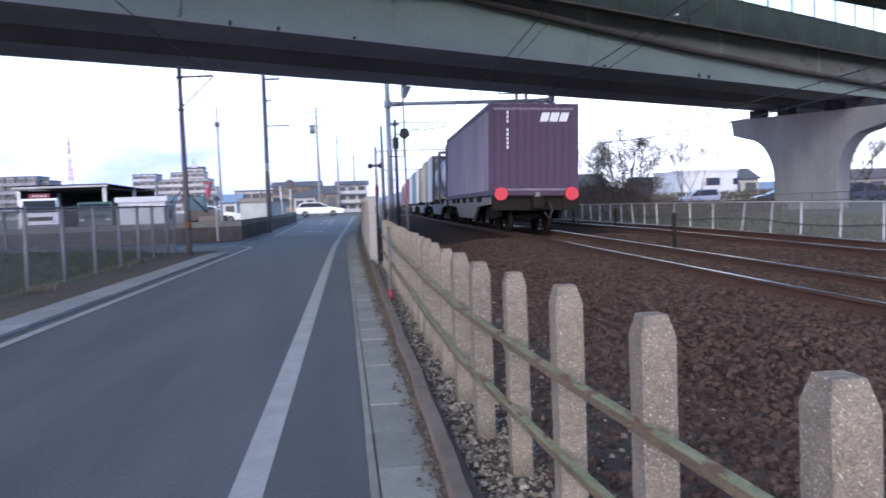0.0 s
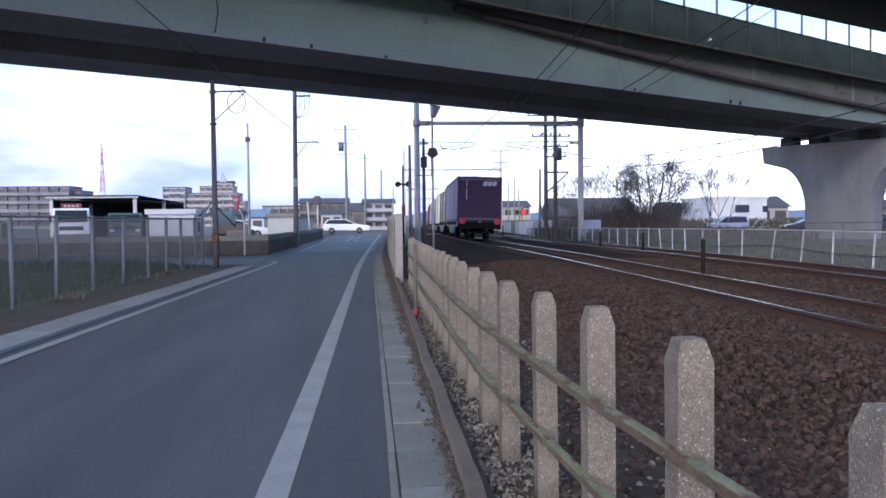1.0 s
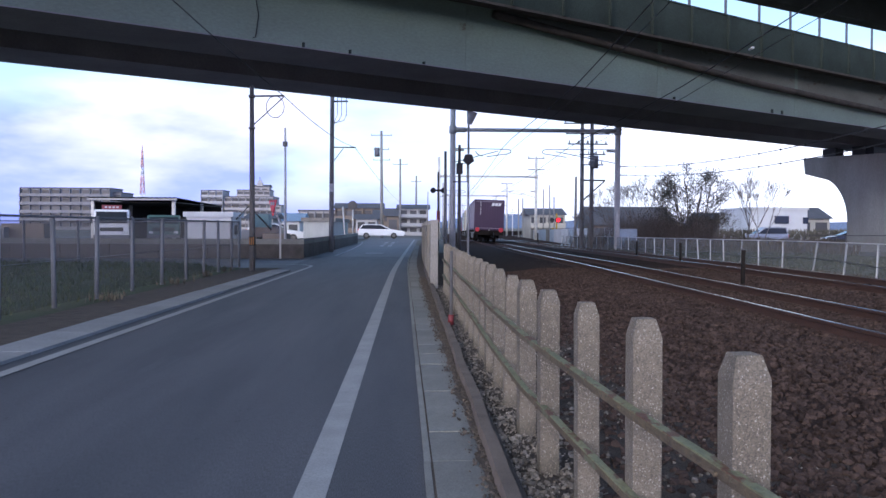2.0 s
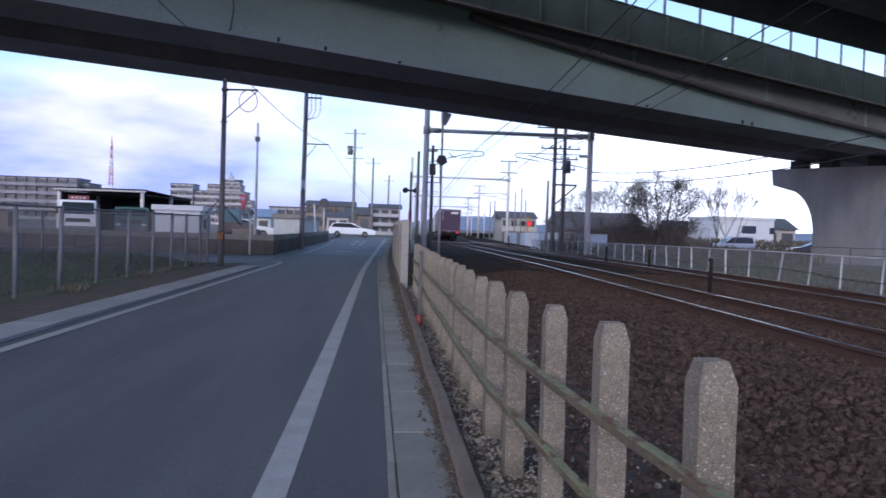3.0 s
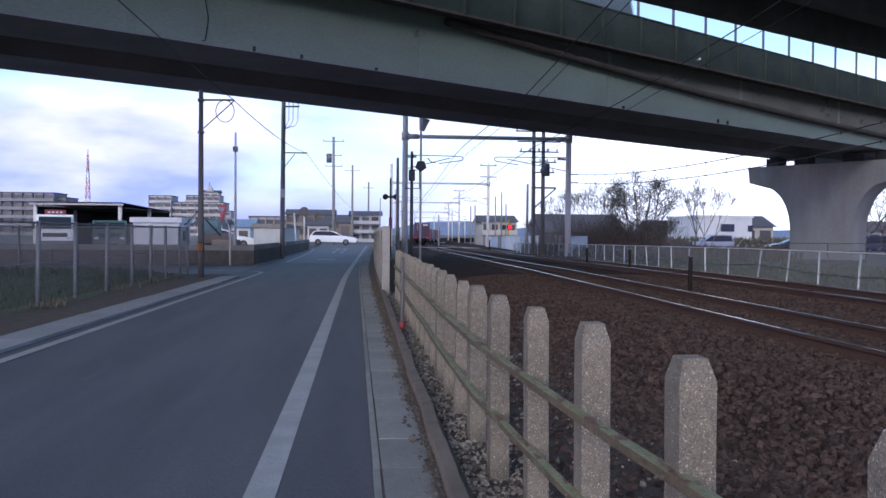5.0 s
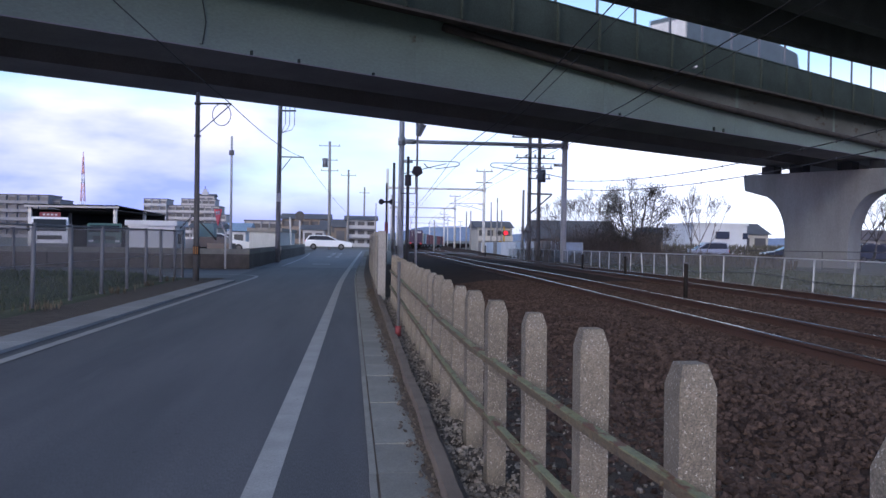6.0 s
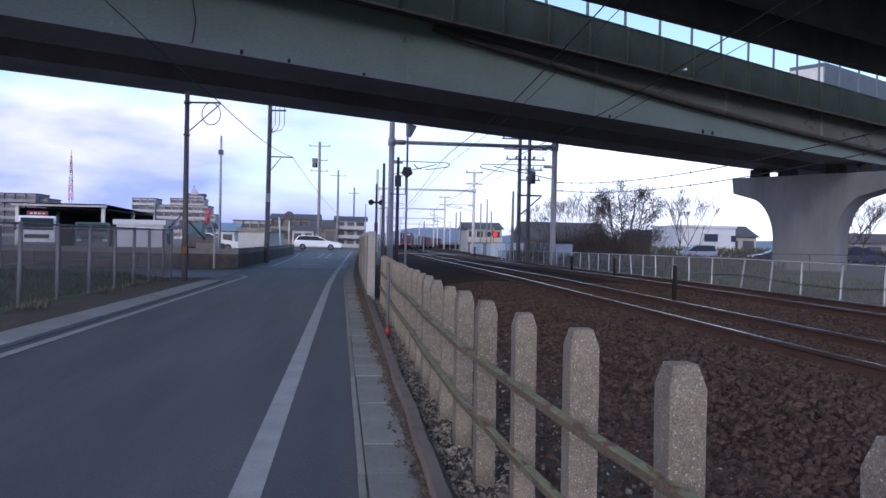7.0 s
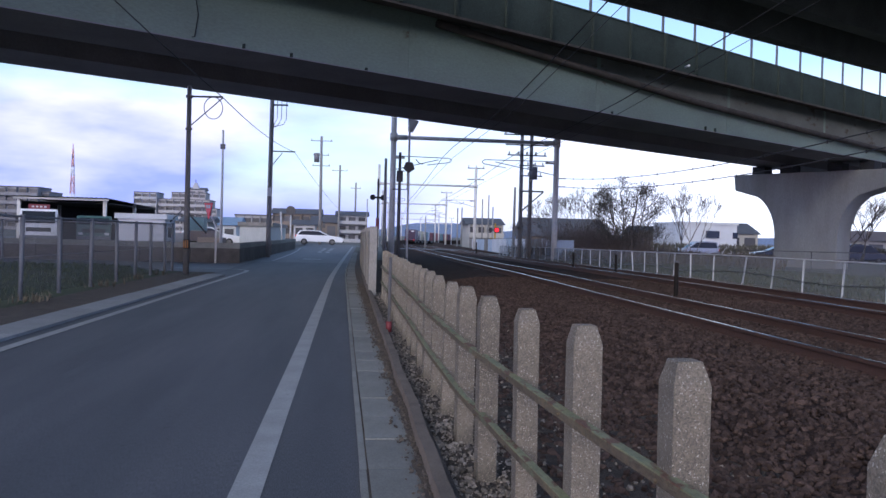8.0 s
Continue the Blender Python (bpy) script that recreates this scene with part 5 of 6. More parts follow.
def tree(label, x, y, z, h, leaves, seed, stems=1, spread=0.6, depth=4, leaf_mat="leaf_dark", wide=1.0):
    rng = random.Random(seed)
    t = thing("tree", label, "tree", at=pose(x, y, z))
    bm, tips = B(), []
    for s in range(stems):
        base = Vector((rng.uniform(-0.5, 0.5) * (stems > 1) * wide, rng.uniform(-0.3, 0.3) * (stems > 1), -0.1))
        d = Vector((rng.uniform(-0.35, 0.35) * (1 if stems > 1 else 0.2) * wide, rng.uniform(-0.3, 0.3), 1)).normalized()
        limb(bm, base, d, h * 0.30, 0.03 * h / (1 + 0.35 * (stems - 1)) * 0.6, depth, tips, rng, spread)
    part("trunk", bm, "bark", t)
    if leaves:
        lm = B()
        for p in tips:
            if p.z < 0.18 * h:
                continue
            for _ in range(leaves):
                c = p + Vector((rng.gauss(0, 0.20), rng.gauss(0, 0.20), rng.gauss(0, 0.17)))
                q = Euler((rng.uniform(0, 6), rng.uniform(0, 6), rng.uniform(0, 6))).to_matrix()
                s = rng.uniform(0.022, 0.044)
                vs = [lm.verts.new(c + q @ Vector(v) * s) for v in ((-1, 0, 0.0), (0, -0.5, 0.15), (1, 0, 0.0), (0, 0.5, 0.15))]
                lm.faces.new(vs)
        part("crown", lm, leaf_mat, t)
    return t


def evergreen(label, x, y, z, h, half, seed):
    """Several leaning stems with limbs all the way up and uneven clumps of leaves at their tips."""
    rng = random.Random(seed)
    t = thing("tree", label, "tree", at=pose(x, y, z))
    bm, tips = B(), []
    for s in range(6):
        a = 6.283 * s / 6 + rng.uniform(-0.4, 0.4)
        foot = Vector((0.25 * math.cos(a), 0.25 * math.sin(a), -0.1))
        top = Vector((half * 0.42 * math.cos(a), half * 0.35 * math.sin(a), h * rng.uniform(0.72, 0.86)))
        line_ = [foot.lerp(top, k / 6) + Vector((rng.uniform(-1, 1), rng.uniform(-1, 1), 0)) * 0.09 * (k > 0) for k in range(7)]
        wire(bm, line_, 0.035, 5)
        for k in range(2, 7):
            f = k / 6
            reach_ = half * (0.30 + 0.75 * math.sin(math.pi * min(1.0, 0.18 + 0.74 * f))) * rng.uniform(0.40, 0.62)
            for _ in range(3):
                b = a + rng.gauss(0, 1.1)
                d = Vector((math.cos(b), math.sin(b), 0.25 + 0.6 * f)).normalized()
                limb(bm, line_[k], d, reach_ * 0.62, 0.018, 2, tips, rng, 0.75)
    part("trunk", bm, "bark", t)
    lm = B()
    for p in tips:
        for _ in range(rng.choice((0, 6, 10, 15, 20))):
            c = p + Vector((rng.gauss(0, 0.17), rng.gauss(0, 0.17), rng.gauss(0, 0.15)))
            q = Euler((rng.uniform(0, 6), rng.uniform(0, 6), rng.uniform(0, 6))).to_matrix()
            w = rng.uniform(0.028, 0.055)
            lm.faces.new([lm.verts.new(c + q @ Vector(v) * w) for v in ((-1, 0, 0.0), (0, -0.45, 0.15), (1, 0, 0.0), (0, 0.45, 0.15))])
    part("crown", lm, "leaf_dark", t)
    return t


evergreen("shrubby half-bare evergreen tree behind the fence", 15.9, 46.5, -0.3, 4.9, 2.4, 3)
tree("bare many-stemmed bush behind the fence", 13.1, 47.5, -0.3, 4.7, 0, 8, stems=7, spread=0.62, depth=5, wide=1.6)
tree("bare brown shrub beside the evergreen", 16.6, 47.2, -0.3, 3.2, 2, 12, stems=6, spread=0.8, depth=4, wide=1.6)
tree("brown leafless shrub by the far fence", 13.5, 45.8, -0.3, 2.6, 2, 14, stems=7, spread=0.8, depth=4, wide=2.4)
tree("bare slender winter tree in the car park", 26.0, 62, -0.2, 5.6, 0, 21, stems=6, spread=0.34, depth=5, wide=1.3)
tree("bare spreading winter tree beyond the pier", 41.8, 66, 0, 6.3, 0, 25, stems=3, spread=0.7, depth=5, wide=1.5)
tree("bare winter tree far beyond the pier", 45.6, 70, 0, 6.0, 0, 27, stems=2, spread=0.7, depth=5)


def tufts(name, label, category, mat, n, place, size, seed, thick=0.10):
    rng = random.Random(seed)
    bm = B()
    for _ in range(n):
        c = Vector(place(rng))
        for _ in range(3):
            a, hh = rng.uniform(0, 6.3), size * rng.uniform(0.5, 1.2)
            w = Vector((math.cos(a), math.sin(a), 0)) * size * thick
            lean = Vector((rng.uniform(-0.4, 0.4), rng.uniform(-0.4, 0.4), 1)) * hh
            bm.faces.new([bm.verts.new(p) for p in (c - w, c + w, c + lean)])
    solid(name, bm, mat, label, category, kind="stuff")


tufts("hedge_scrub", "low brown dry scrub along the far fence", "scrub", "dry_grass", 5200, lambda r: (r.uniform(11.6, 13.5) + r.random() * 12 * (r.random() < 0.5), r.uniform(44, 60), -0.3 + r.random() * 0.45), 0.6, 1)
tufts("brushwood", "tangled brown leafless brushwood under the trees", "brushwood", "bark", 1700, lambda r: (r.gauss(14.4, 1.7), r.uniform(46, 48.5), -0.3 + r.random() * 0.5), 2.1, 6, 0.006)
tufts("low_hedge", "low brown winter hedge before the parked cars", "hedge", "dry_grass", 2600, lambda r: (r.uniform(24, 46), r.uniform(79, 80.5), -0.45 + r.random() * 0.35), 0.42, 9)
tufts("dark_hedge", "dark clipped hedge round the car park", "hedge", "leaf_dark", 4200, lambda r: (r.uniform(18, 66), r.uniform(92, 94), r.random() * 0.9), 0.45, 2)
tufts("grass_tufts", "short dull grass in the fenced field", "grass", "weed", 9000, lambda r: (lambda x, y: (x, y, field_z(x, y)))(r.uniform(-22, -5.2), r.uniform(6, 24.2)), 0.10, 3)
tufts("verge_weeds", "small weeds along the fence foot and gutter", "weeds", "dry_grass", 90, lambda r: (-4.85 + r.gauss(0, 0.12), r.choice((8.2, 13.6, 17.5, 20.0, 22.3)) + r.gauss(0, 0.35), 0.02), 0.14, 4)
tufts("field_weeds", "low green-brown weeds behind the trackside fence", "weeds", "weed", 3600, lambda r: (lambda x, y: (x, y, land_z(x, y) + 0.06))(r.uniform(11.3, 20), r.uniform(8, 44)), 0.2, 7)
tufts("trackside_weeds", "dry weeds below the trackside fence", "weeds", "dry_grass", 900, lambda r: (10.9 + r.gauss(0, 0.15), r.uniform(12, 45), -0.02), 0.16, 5)


# ---- vehicles ----
def wheel(t, x, y, r, w, side):
    ob = part("wheel", mesh_of("wheel", rod(B(), (-w / 2, 0, 0), (w / 2, 0, 0), r * 0.62, seg=16)), "wagon_grey", t)
    ob.matrix_basis = pose(x, y, r)
    bm = B()
    for i in range(18):
        a0, a1 = 2 * math.pi * i / 18, 2 * math.pi * (i + 1) / 18
        quad = []
        for a in (a0, a1):
            quad.append([bm.verts.new((px, pr * math.cos(a), pr * math.sin(a))) for px, pr in ((-w / 2, r * 0.54), (-w / 2, r * 0.93), (-w * 0.3, r), (w * 0.3, r), (w / 2, r * 0.93), (w / 2, r * 0.54))])
        for j in range(5):
            bm.faces.new((quad[0][j], quad[1][j], quad[1][j + 1], quad[0][j + 1]))
    part("tyre", bm, "rubber", ob)


def car(name, label, at, paint, side, cabin, width=1.76, wheels=(0.85, 3.65), r=0.32):
    """side: body outline (length, height); cabin: glasshouse outline. The car's nose points along +y."""
    t = thing(name, label, "car", at=at)
    bm = prism(B(), side, "x", -width / 2, width / 2)
    part("body", bevel(bm, 0.07, 2, 0.3), paint, t)
    bm = prism(B(), cabin, "x", -width / 2 + 0.09, width / 2 - 0.09)
    part("roof", bevel(bm, 0.06, 2, 0.3), paint, t)
    cy = [p[0] for p in cabin]
    lo, hi = min(p[1] for p in cabin), max(p[1] for p in cabin)
    inner = [(sum(cy) / len(cy) + (a - sum(cy) / len(cy)) * 0.90, lo + (b - lo) * 0.82 + 0.03) for a, b in cabin]
    for s in (-1, 1):
        x = s * (width / 2 - 0.085)
        part("side_window", prism(B(), inner, "x", min(x, x + s * 0.012), max(x, x + s * 0.012)), "glass", t)
    for (ya, za), (yb, zb) in ((cabin[-1], cabin[-2]), (cabin[0], cabin[1])):
        bm = B()
        n = Vector((0, zb - za, -(yb - ya))).normalized() * 0.015
        if n.z < 0:
            n = -n
        w = width / 2 - 0.2
        bm.faces.new([bm.verts.new(Vector(p) + n) for p in ((-w, ya, za + 0.05), (w, ya, za + 0.05), (w * 0.92, yb, zb - 0.06), (-w * 0.92, yb, zb - 0.06))])
        part("windscreen", bm, "glass", t)
    end = max(p[0] for p in side)
    for s in (-1, 1):
        for y in wheels:
            wheel(t, s * (width / 2 - 0.10), y, r, 0.22, s)
        part("headlight", bevel(box(B(), s * 0.62 - 0.18, s * 0.62 + 0.18, end - 0.10, end + 0.01, 0.58, 0.74), 0.02, 1), "lamp_lens", t)
        part("tail_light", bevel(box(B(), s * 0.70 - 0.12, s * 0.70 + 0.12, -0.01, 0.10, 0.72, 0.98), 0.02, 1), "sign_red", t)
    part("bumper", bevel(box(B(), -0.8, 0.8, end - 0.05, end + 0.03, 0.25, 0.45), 0.02, 1), "black", t)
    return t


WAGON_SIDE = [(0.0, 0.32), (4.72, 0.28), (4.78, 0.55), (4.62, 0.78), (3.45, 0.95), (0.08, 1.00), (-0.02, 0.7)]
WAGON_CAB = [(0.05, 0.96), (0.42, 1.42), (1.2, 1.48), (2.35, 1.44), (3.40, 0.93)]
car("station_wagon", "white station wagon waiting on the cross road", pose(-5.25, 86, 0.02, 0, 0, -90), "car_white", WAGON_SIDE, WAGON_CAB)
VAN_SIDE = [(0.0, 0.32), (4.0, 0.3), (4.1, 0.6), (4.0, 0.95), (3.3, 1.05), (0.02, 1.08)]
VAN_CAB = [(0.02, 1.03), (0.2, 1.75), (1.2, 1.8), (2.5, 1.74), (3.45, 1.0)]
car("minivan", "silver-white minivan parked beyond the fence", pose(40.0, 87, -0.38, 0, 0, 84), "car_silver", VAN_SIDE, VAN_CAB, 1.7, (0.7, 3.2), 0.3)
car("dark_car", "black car parked behind the bridge pier", pose(47.6, 84, -0.4, 0, 0, 82), "car_dark", WAGON_SIDE, WAGON_CAB)
car("dark_minivan", "dark minivan parked beyond the pier", pose(47.6, 76, -0.35, 0, 0, -98), "car_dark", VAN_SIDE, VAN_CAB, 1.75, (0.7, 3.2), 0.3)
car("white_car", "small white car in the yard", pose(-13.0, 67, 0, 0, 0, -80), "car_white", WAGON_SIDE, WAGON_CAB)


def lorry(label, at, paint, length, height, cab_sign):
    t = thing("lorry", label, "lorry", at=at)
    part("chassis", box(B(), -0.45, 0.45, 0.1, length, 0.55, 0.75), "black", t)
    cab = part("cab", bevel(prism(B(), [(0.0, 0.5), (1.7, 0.5), (1.7, height), (0.35, height), (0.05, 1.35)], "x", -1.05, 1.05), 0.06, 2, 0.5), paint, t)
    part("windscreen", prism(B(), [(0.03, 1.38), (0.27, height - 0.14), (0.20, height - 0.14), (-0.04, 1.38)], "x", -0.92, 0.92), "glass", cab)
    part("grille", box(B(), -0.7, 0.7, -0.03, 0.02, 0.85, 1.1), "black", cab)
    for s in (-1, 1):
        part("headlight", box(B(), s * 0.8 - 0.14, s * 0.8 + 0.14, -0.03, 0.02, 0.7, 0.85), "lamp_lens", cab)
        part("mirror", bevel(box(B(), s * 1.2 - 0.08, s * 1.2 + 0.08, -0.05, 0.05, 1.35, 1.8), 0.02, 1), "black", cab)
        for y in (0.85, length - 1.2):
            wheel(t, s * 0.9, y, 0.42, 0.26, s)
    part("bumper", bevel(box(B(), -1.05, 1.05, -0.08, 0.05, 0.40, 0.62), 0.02, 1), "galv", t)
    part("load_bed", bevel(box(B(), -1.0, 1.0, 1.85, length, 0.78, 1.25), 0.02, 1), "black", t)
    if cab_sign:
        sg = part("roof_sign", bevel(box(B(), -0.6, 0.6, 0.5, 0.7, height, height + 0.3), 0.03, 1), "maroon", t, "dark red roof sign")
        for i in range(4):
            part("lettering_bar", box(B(), -0.42 + 0.23 * i, -0.28 + 0.23 * i, 0.485, 0.50, height + 0.1, height + 0.2), "logo_white", sg)
    return t


lorry("white lorry with a red roof sign parked in the yard", pose(-19.0, 54, 0, 0, 0, 17), "car_white", 6.2, 2.25, True)
lorry("dark green lorry parked under the open shed", pose(-16.6, 57, 0, 0, 0, 14), "car_green", 5.2, 1.95, False)
t = thing("digger", "blue-grey parked excavator with a folded arm", "excavator", at=pose(-9.2, 55, 0))
part("track_left", bevel(box(B(), -1.0, -0.6, -1.0, 1.0, 0, 0.5), 0.12, 2), "black", t)
part("track_right", bevel(box(B(), 0.6, 1.0, -1.0, 1.0, 0, 0.5), 0.12, 2), "black", t)
part("body", bevel(box(B(), -0.9, 0.9, -0.9, 1.1, 0.5, 1.15), 0.08, 2), "car_dark", t)
part("cab", bevel(box(B(), -0.8, 0.1, -0.8, 0.5, 1.15, 2.0), 0.06, 2), "teal", t)
part("arm", wire(B(), [(0.3, -0.9, 1.0), (-0.9, -2.0, 2.5), (-1.9, -2.8, 1.3)], 0.05, 6), "pole_dark", t)
part("bucket", bevel(box(B(), -2.3, -1.5, -3.1, -2.5, 0.7, 1.3), 0.06, 1), "black", t)
for x, y, s in ((-10.6, 58, 0.9), (-8.3, 52.5, 0.7), (-22.5, 50, 1.2), (-24.2, 49, 1.0)):
    solid("stacked_crate", bevel(box(B(), -s, s, -0.6, 0.6, 0, s * 1.1), 0.03, 1), random.choice(["wall_dim", "roof_dark", "wall_brown"]), "faded crate stacked in the yard", "crate", at=pose(x, y, 0, 0, 0, random.uniform(-20, 20)))


# ---- the goods train ----
WHEEL_MESH = mesh_of("wheel", bevel(rod(B(), (-0.06, 0, 0), (0.06, 0, 0), 0.43, seg=20), 0.02, 1))
WHEEL_MESH.materials.append(M["wagon"])


def corrugated(w, l, h, ribs_side, ribs_end, deep=0.028):
    """A steel box with pressed ribs, bottom at 0."""
    bm = B()
    outline = []

    def run(a, b, n, out):
        a, b = Vector(a), Vector(b)
        for i in range(n):
            for f, o in ((0.0, 0), (0.18, 0), (0.30, 1), (0.70, 1), (0.82, 0)):
                outline.append(tuple(a.lerp(b, (i + f) / n) + Vector(out) * deep * o))
    run((-w / 2, 0), (w / 2, 0), ribs_end, (0, 1))
    run((w / 2, 0), (w / 2, l), ribs_side, (-1, 0))
    run((w / 2, l), (-w / 2, l), ribs_end, (0, -1))
    run((-w / 2, l), (-w / 2, 0), ribs_side, (1, 0))
    return prism(bm, outline, "z", 0.10, h - 0.08)


def container(wagon, y, length, height, paint, ribs, logo=False, end_shade=None):
    c = part("container", corrugated(2.43, length, height, ribs, 14), paint, wagon)
    c.matrix_basis = pose(0, y, 1.02)
    for z0, z1 in ((0.0, 0.14), (height - 0.12, height)):
        for x0, x1, y0, y1 in ((-1.235, 1.235, -0.02, 0.1), (-1.235, 1.235, length - 0.1, length + 0.02), (-1.235, -1.15, 0.1, length - 0.1), (1.15, 1.235, 0.1, length - 0.1)):
            part("frame_bar", box(B(), x0, x1, y0, y1, z0, z1), end_shade or paint, c)
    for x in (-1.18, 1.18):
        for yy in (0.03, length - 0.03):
            part("corner_post", box(B(), x - 0.06, x + 0.06, yy - 0.06, yy + 0.06, 0.1, height - 0.1), end_shade or paint, c)
    part("roof", box(B(), -1.2, 1.2, 0.02, length - 0.02, height - 0.06, height - 0.01), paint, c)
    if logo:
        # end wall coloured darker than the sides as its shading
        part("end_panel", corrugated(2.30, 0.04, height - 0.2, 1, 11, 0.006), end_shade, c, "purple ribbed end wall").matrix_basis = pose(0, -0.045, 0.1)
        bm = B()
        for x0, x1, z0, z1 in ((0.20, 0.42, 0.0, 0.24), (0.46, 0.69, 0.0, 0.24), (0.73, 0.95, 0.0, 0.24)):
            vs = [bm.verts.new((x + (z - 0.16) * 0.3, -0.062, 2.02 + z)) for x, z in ((x0, z0), (x1, z0), (x1, z1), (x0, z1))]
            bm.faces.new(vs)
        part("end_mark", bm, "logo_white", c, "slanted white mark of plain bars")
        bm = B()
        for i in range(9):
            if i != 3:
                box(bm, -0.765, -0.71, -0.066, -0.062, 2.22 - 0.118 * i, 2.30 - 0.118 * i)
        part("number_bars", bm, "logo_white", c)
    return c


def tank(wagon, y, length, paint):
    c = part("tank", bevel(rod(B(), (0, y + 0.25, 2.25), (0, y + length - 0.25, 2.25), 1.12, seg=24), 0.18, 3, 0.8), paint, wagon)
    for yy in (y + 0.04, y + length - 0.04):
        fr = B()
        for x in (-1.17, 1.17):
            box(fr, x - 0.06, x + 0.06, yy - 0.06, yy + 0.06, 1.02, 3.45)
        for z in (1.08, 3.40):
            box(fr, -1.11, 1.11, yy - 0.06, yy + 0.06, z - 0.06, z + 0.06)
        part("end_frame", fr, "wagon_grey", c)
    return c


def flat_wagon(label, loads, tail=False):
    w = thing("freight_wagon", label, "freight wagon", "goods train")
    L = 13.6
    fish = [(0.2, 1.0), (L - 0.2, 1.0), (L - 0.2, 0.80), (L - 3.6, 0.72), (L - 4.6, 0.34), (4.6, 0.34), (3.6, 0.72), (0.2, 0.80)]
    for x in (-1.14, 1.06):
        part("side_sill", prism(B(), fish, "x", x, x + 0.08), "wagon_grey", w)
    part("floor", box(B(), -1.06, 1.06, 0.2, L - 0.2, 0.92, 1.0), "wagon", w)
    for y in (0.2, L - 0.3):
        part("buffer_beam", bevel(box(B(), -1.2, 1.2, y, y + 0.1, 0.62, 1.02), 0.02, 1), "wagon", w)
        part("coupler", bevel(box(B(), -0.14, 0.14, y - 0.42, y + 0.5, 0.68, 0.98), 0.04, 1), "wagon", w)
    for by in (2.2, L - 2.2):
        bogie = part("bogie", bevel(box(B(), -0.9, 0.9, by - 0.25, by + 0.25, 0.45, 0.8), 0.04, 1), "wagon", w)
        for s in (-1, 1):
            fr = bevel(prism(B(), [(by - 1.2, 0.42), (by - 0.5, 0.36), (by + 0.5, 0.36), (by + 1.2, 0.42), (by + 1.2, 0.6), (by + 0.5, 0.72), (by - 0.5, 0.72), (by - 1.2, 0.6)], "x", s * 0.86 - 0.07, s * 0.86 + 0.07), 0.02, 1)
            part("bogie_frame", fr, "wagon", bogie)
            for dy in (-0.88, 0.88):
                part("wheel", WHEEL_MESH, "wagon", bogie).matrix_basis = pose(s * 0.56, by + dy, 0.43)
        for dy in (-0.88, 0.88):
            part("axle", rod(B(), (-0.56, by + dy, 0.43), (0.56, by + dy, 0.43), 0.08, seg=10), "wagon", bogie)
    for s in (-1, 1):
        for yy in (3.0, 5.0, 7.0, 9.0, 10.6):
            part("container_lock", bevel(box(B(), s * 1.16 - 0.07, s * 1.16 + 0.07, yy - 0.2, yy + 0.2, 0.86, 1.1), 0.02, 1), "wagon", w)
    if tail:
        for x in (-0.97, 0.97):
            tl = part("tail_lamp", rod(B(), (x, 0.02, 1.06), (x, 0.16, 1.06), 0.178, seg=20), "tail_red", w, "round red tail disc")
            part("lamp_stay", box(B(), x - 0.22, x + 0.22, 0.14, 0.2, 0.62, 0.98), "wagon", w)
        part("hose", wire(B(), [(0.35, 0.1, 0.85), (0.4, -0.1, 0.6), (0.3, -0.15, 0.4), (0.2, -0.05, 0.55)], 0.03, 6), "rubber", w)
        part("hand_brake", bevel(box(B(), -0.06, 0.06, -0.1, 0.1, 0.93, 1.10), 0.02, 1), "wagon_grey", w)
    for kind, y, length, height, paint in loads:
        if kind == "tank":
            tank(w, y, length, paint)
        elif kind == "tall":
            # sides lit, end shaded, both put into the colours
            container(w, y, length, height, "purple_lit", 22, True, "purple")
        else:
            container(w, y, length, height, paint, max(4, round(length * 1.6)))
    return w


LOADS = [
    ("dark wagon with a long purple container and red tail discs", [("tall", 0.45, 12.6, 2.52, "")]),
    ("flat wagon with white and pale blue tanks and a cream container", [("tank", 0.5, 4.1, 2.5, "tank_white"), ("tank", 4.8, 4.0, 2.5, "blue_grey"), ("box", 9.0, 3.7, 2.5, "tank_white")]),
    ("flat wagon with yellow and cream containers", [("box", 0.5, 3.7, 2.5, "yellow"), ("tank", 4.6, 4.1, 2.5, "yellow"), ("box", 9.1, 3.7, 2.5, "tank_white")]),
    ("flat wagon with teal containers", [("box", 0.5, 6.1, 2.5, "teal"), ("box", 6.9, 6.1, 2.5, "blue_grey")]),
    ("flat wagon with maroon containers", [("box", 0.5, 3.7, 2.5, "maroon"), ("box", 4.5, 3.7, 2.5, "maroon"), ("box", 8.5, 3.7, 2.5, "purple")]),
    ("flat wagon with maroon and grey containers", [("box", 0.5, 3.7, 2.5, "maroon"), ("box", 4.5, 3.7, 2.5, "maroon"), ("box", 8.5, 3.7, 2.5, "maroon")]),
    ("flat wagon with mixed dark containers", [("box", 0.5, 6.1, 2.5, "teal"), ("box", 6.9, 6.1, 2.5, "maroon")]),
    ("flat wagon with dark red containers far up the train", [("box", 0.5, 3.7, 2.5, "maroon"), ("box", 4.5, 3.7, 2.5, "purple"), ("box", 8.5, 3.7, 2.5, "maroon")]),
]
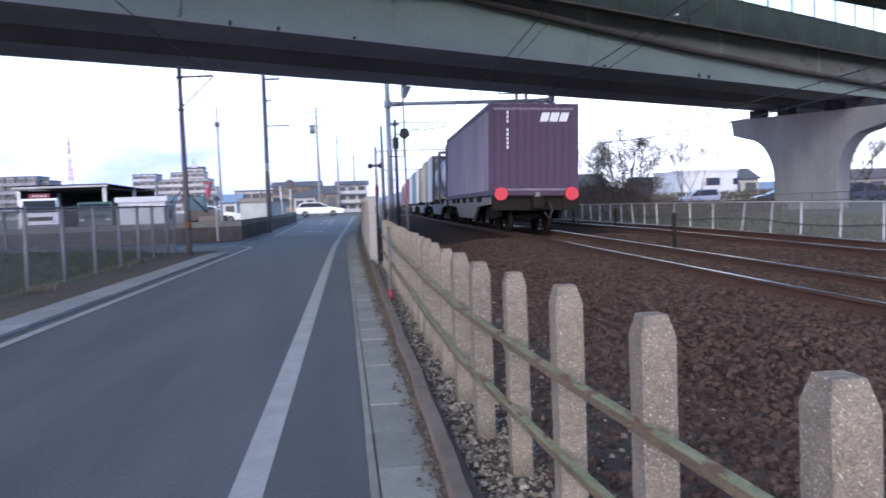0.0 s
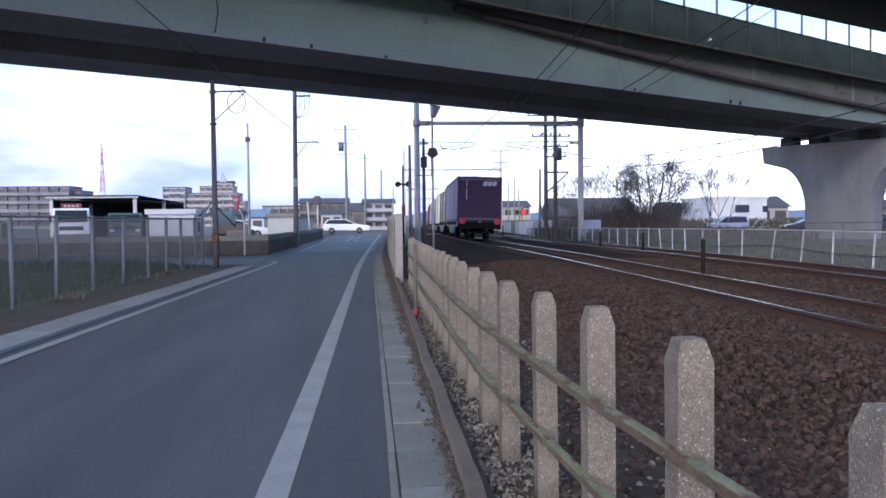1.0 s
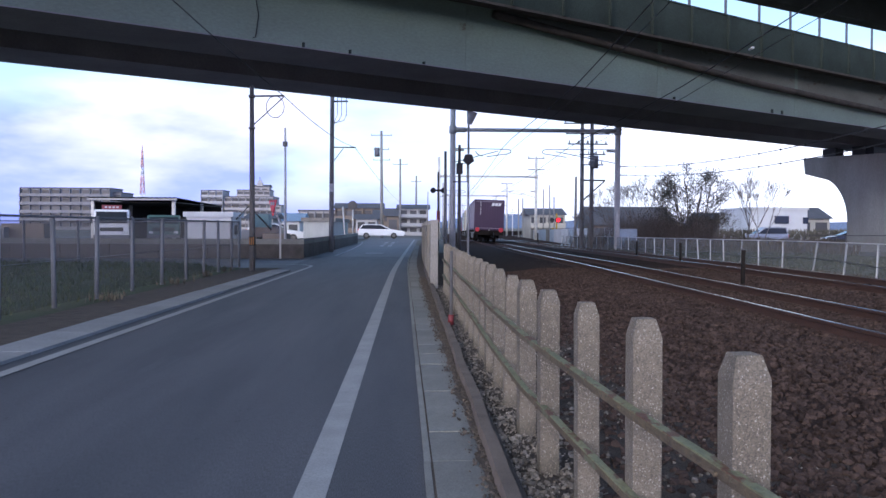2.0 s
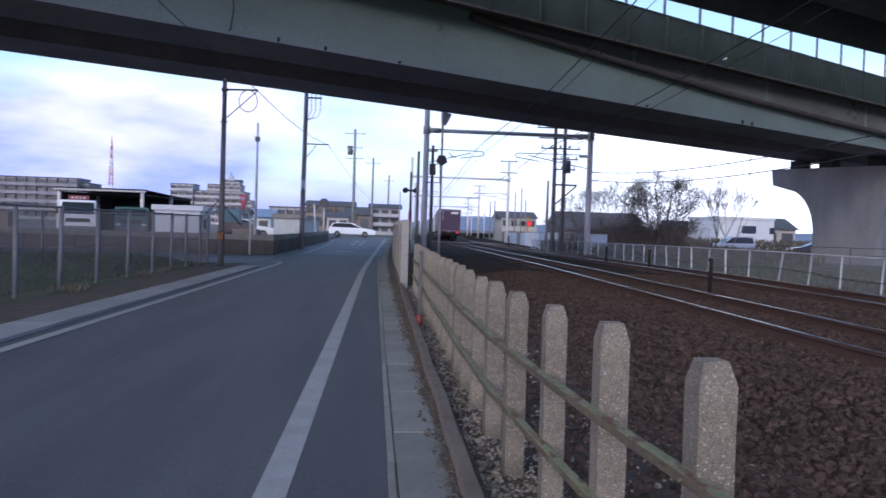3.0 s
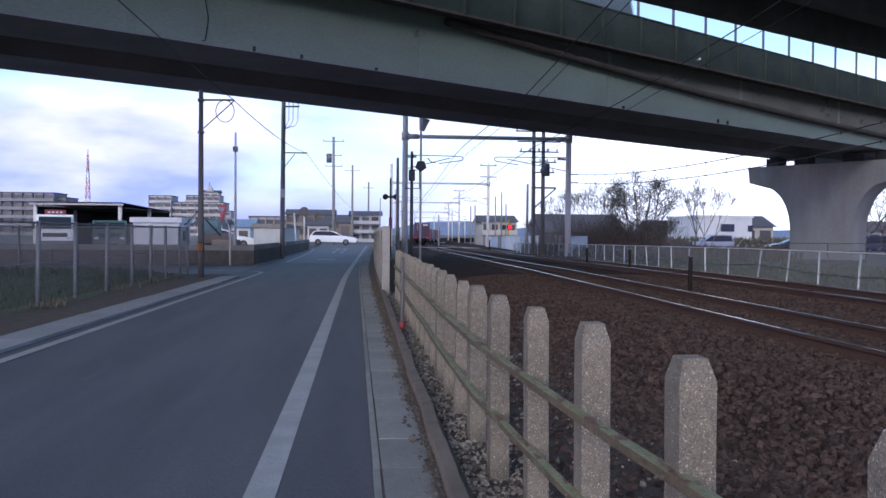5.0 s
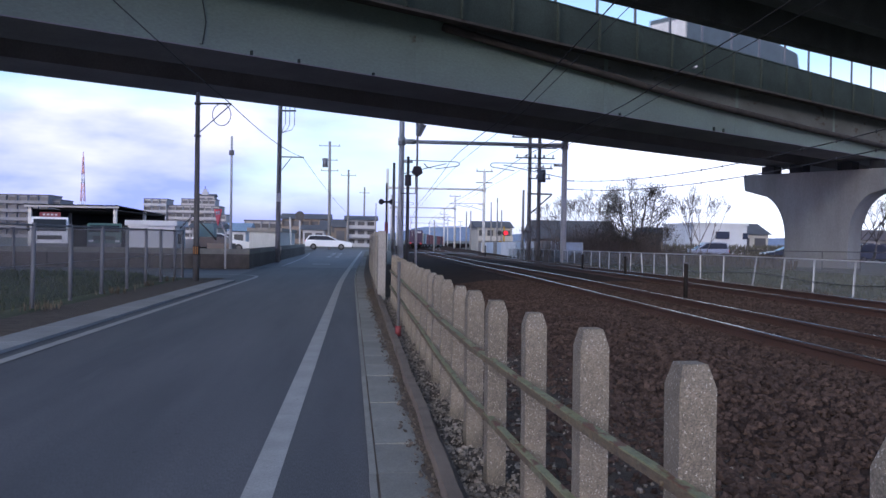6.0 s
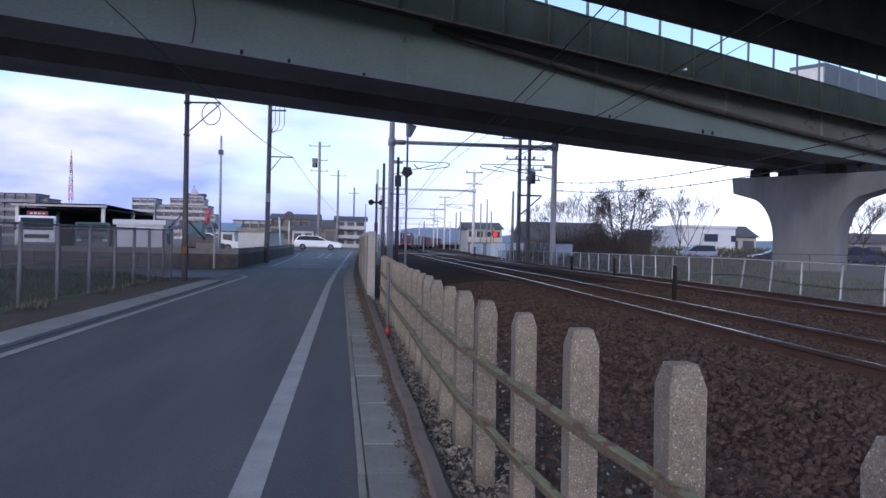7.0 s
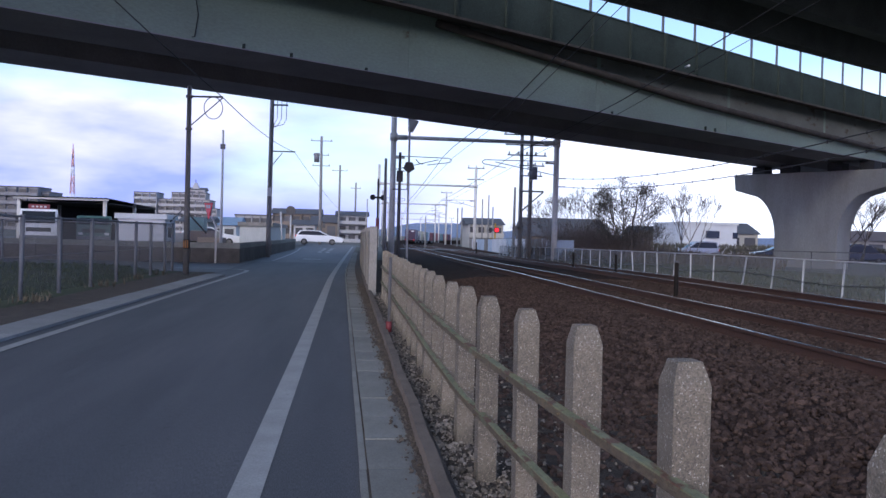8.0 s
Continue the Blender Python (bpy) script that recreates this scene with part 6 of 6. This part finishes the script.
train = [flat_wagon(label, loads, tail=(i == 0)) for i, (label, loads) in enumerate(LOADS)]

# lorry crossing the flyover
truck = thing("box_truck", "pale grey box lorry crossing the flyover", "lorry")
part("cargo_box", bevel(box(B(), -1.22, 1.22, 0.0, 9.4, 1.1, 3.72), 0.06, 2), "truck_grey", truck)
part("rear_door", bevel(box(B(), -1.15, 1.15, -0.04, 0.0, 1.2, 3.45), 0.01, 1), "tank_white", truck)
part("chassis", box(B(), -0.5, 0.5, 0.2, 11.6, 0.6, 1.1), "black", truck)
cab_ = part("cab", bevel(prism(B(), [(9.42, 0.6), (11.9, 0.6), (11.9, 1.9), (11.5, 3.3), (9.42, 3.52)], "x", -1.2, 1.2), 0.12, 2, 0.4), "truck_grey", truck)
part("windscreen", prism(B(), [(11.86, 1.8), (11.45, 2.95), (11.49, 2.95), (11.92, 1.8)], "x", -1.05, 1.05), "glass", cab_)
for x in (-1.0, 1.0):
    for y in (1.6, 2.9, 10.7):
        wheel(truck, x, y, 0.5, 0.28, 1)


# ---- what moves ----
RUN = ((0.0, 22.0), (0.5, 34.0), (1.0, 45.8), (1.5, 57.2), (2.25, 74.5), (3.0, 91.8), (3.5, 103.0), (4.5, 124.2), (5.25, 140.4), (6.0, 157.0), (7.0, 178.5), (8.0, 200.0))


def motions():
    for i, wagon in enumerate(train):
        rows = []
        for t, y0 in RUN:
            y = y0 + 14.2 * i
            x0, x1, z0, z1 = track_x(y), track_x(y + 13.6), track_z(y), track_z(y + 13.6)
            rows.append((t, pose(x0 - 0.10 - 0.09 * (1 - smooth(22, 36, y)), y, z0, math.degrees(math.atan2(z1 - z0, 13.6)), 1.8, -math.degrees(math.atan2(x1 - x0, 13.6)))))
        walk(wagon, rows)  # leaning with the canted curve
    rows = []
    for t in (0.0, 2.0, 4.0, 6.0, 7.0, 8.0):
        u = 22.66 + 16.36 * (t - 6.0)
        p = BR @ Vector((u, 4.5, 9.74))
        rows.append((t, pose(p.x, p.y, p.z, 0, 0, ANGLE - 90)))
    walk(truck, rows)


motions()
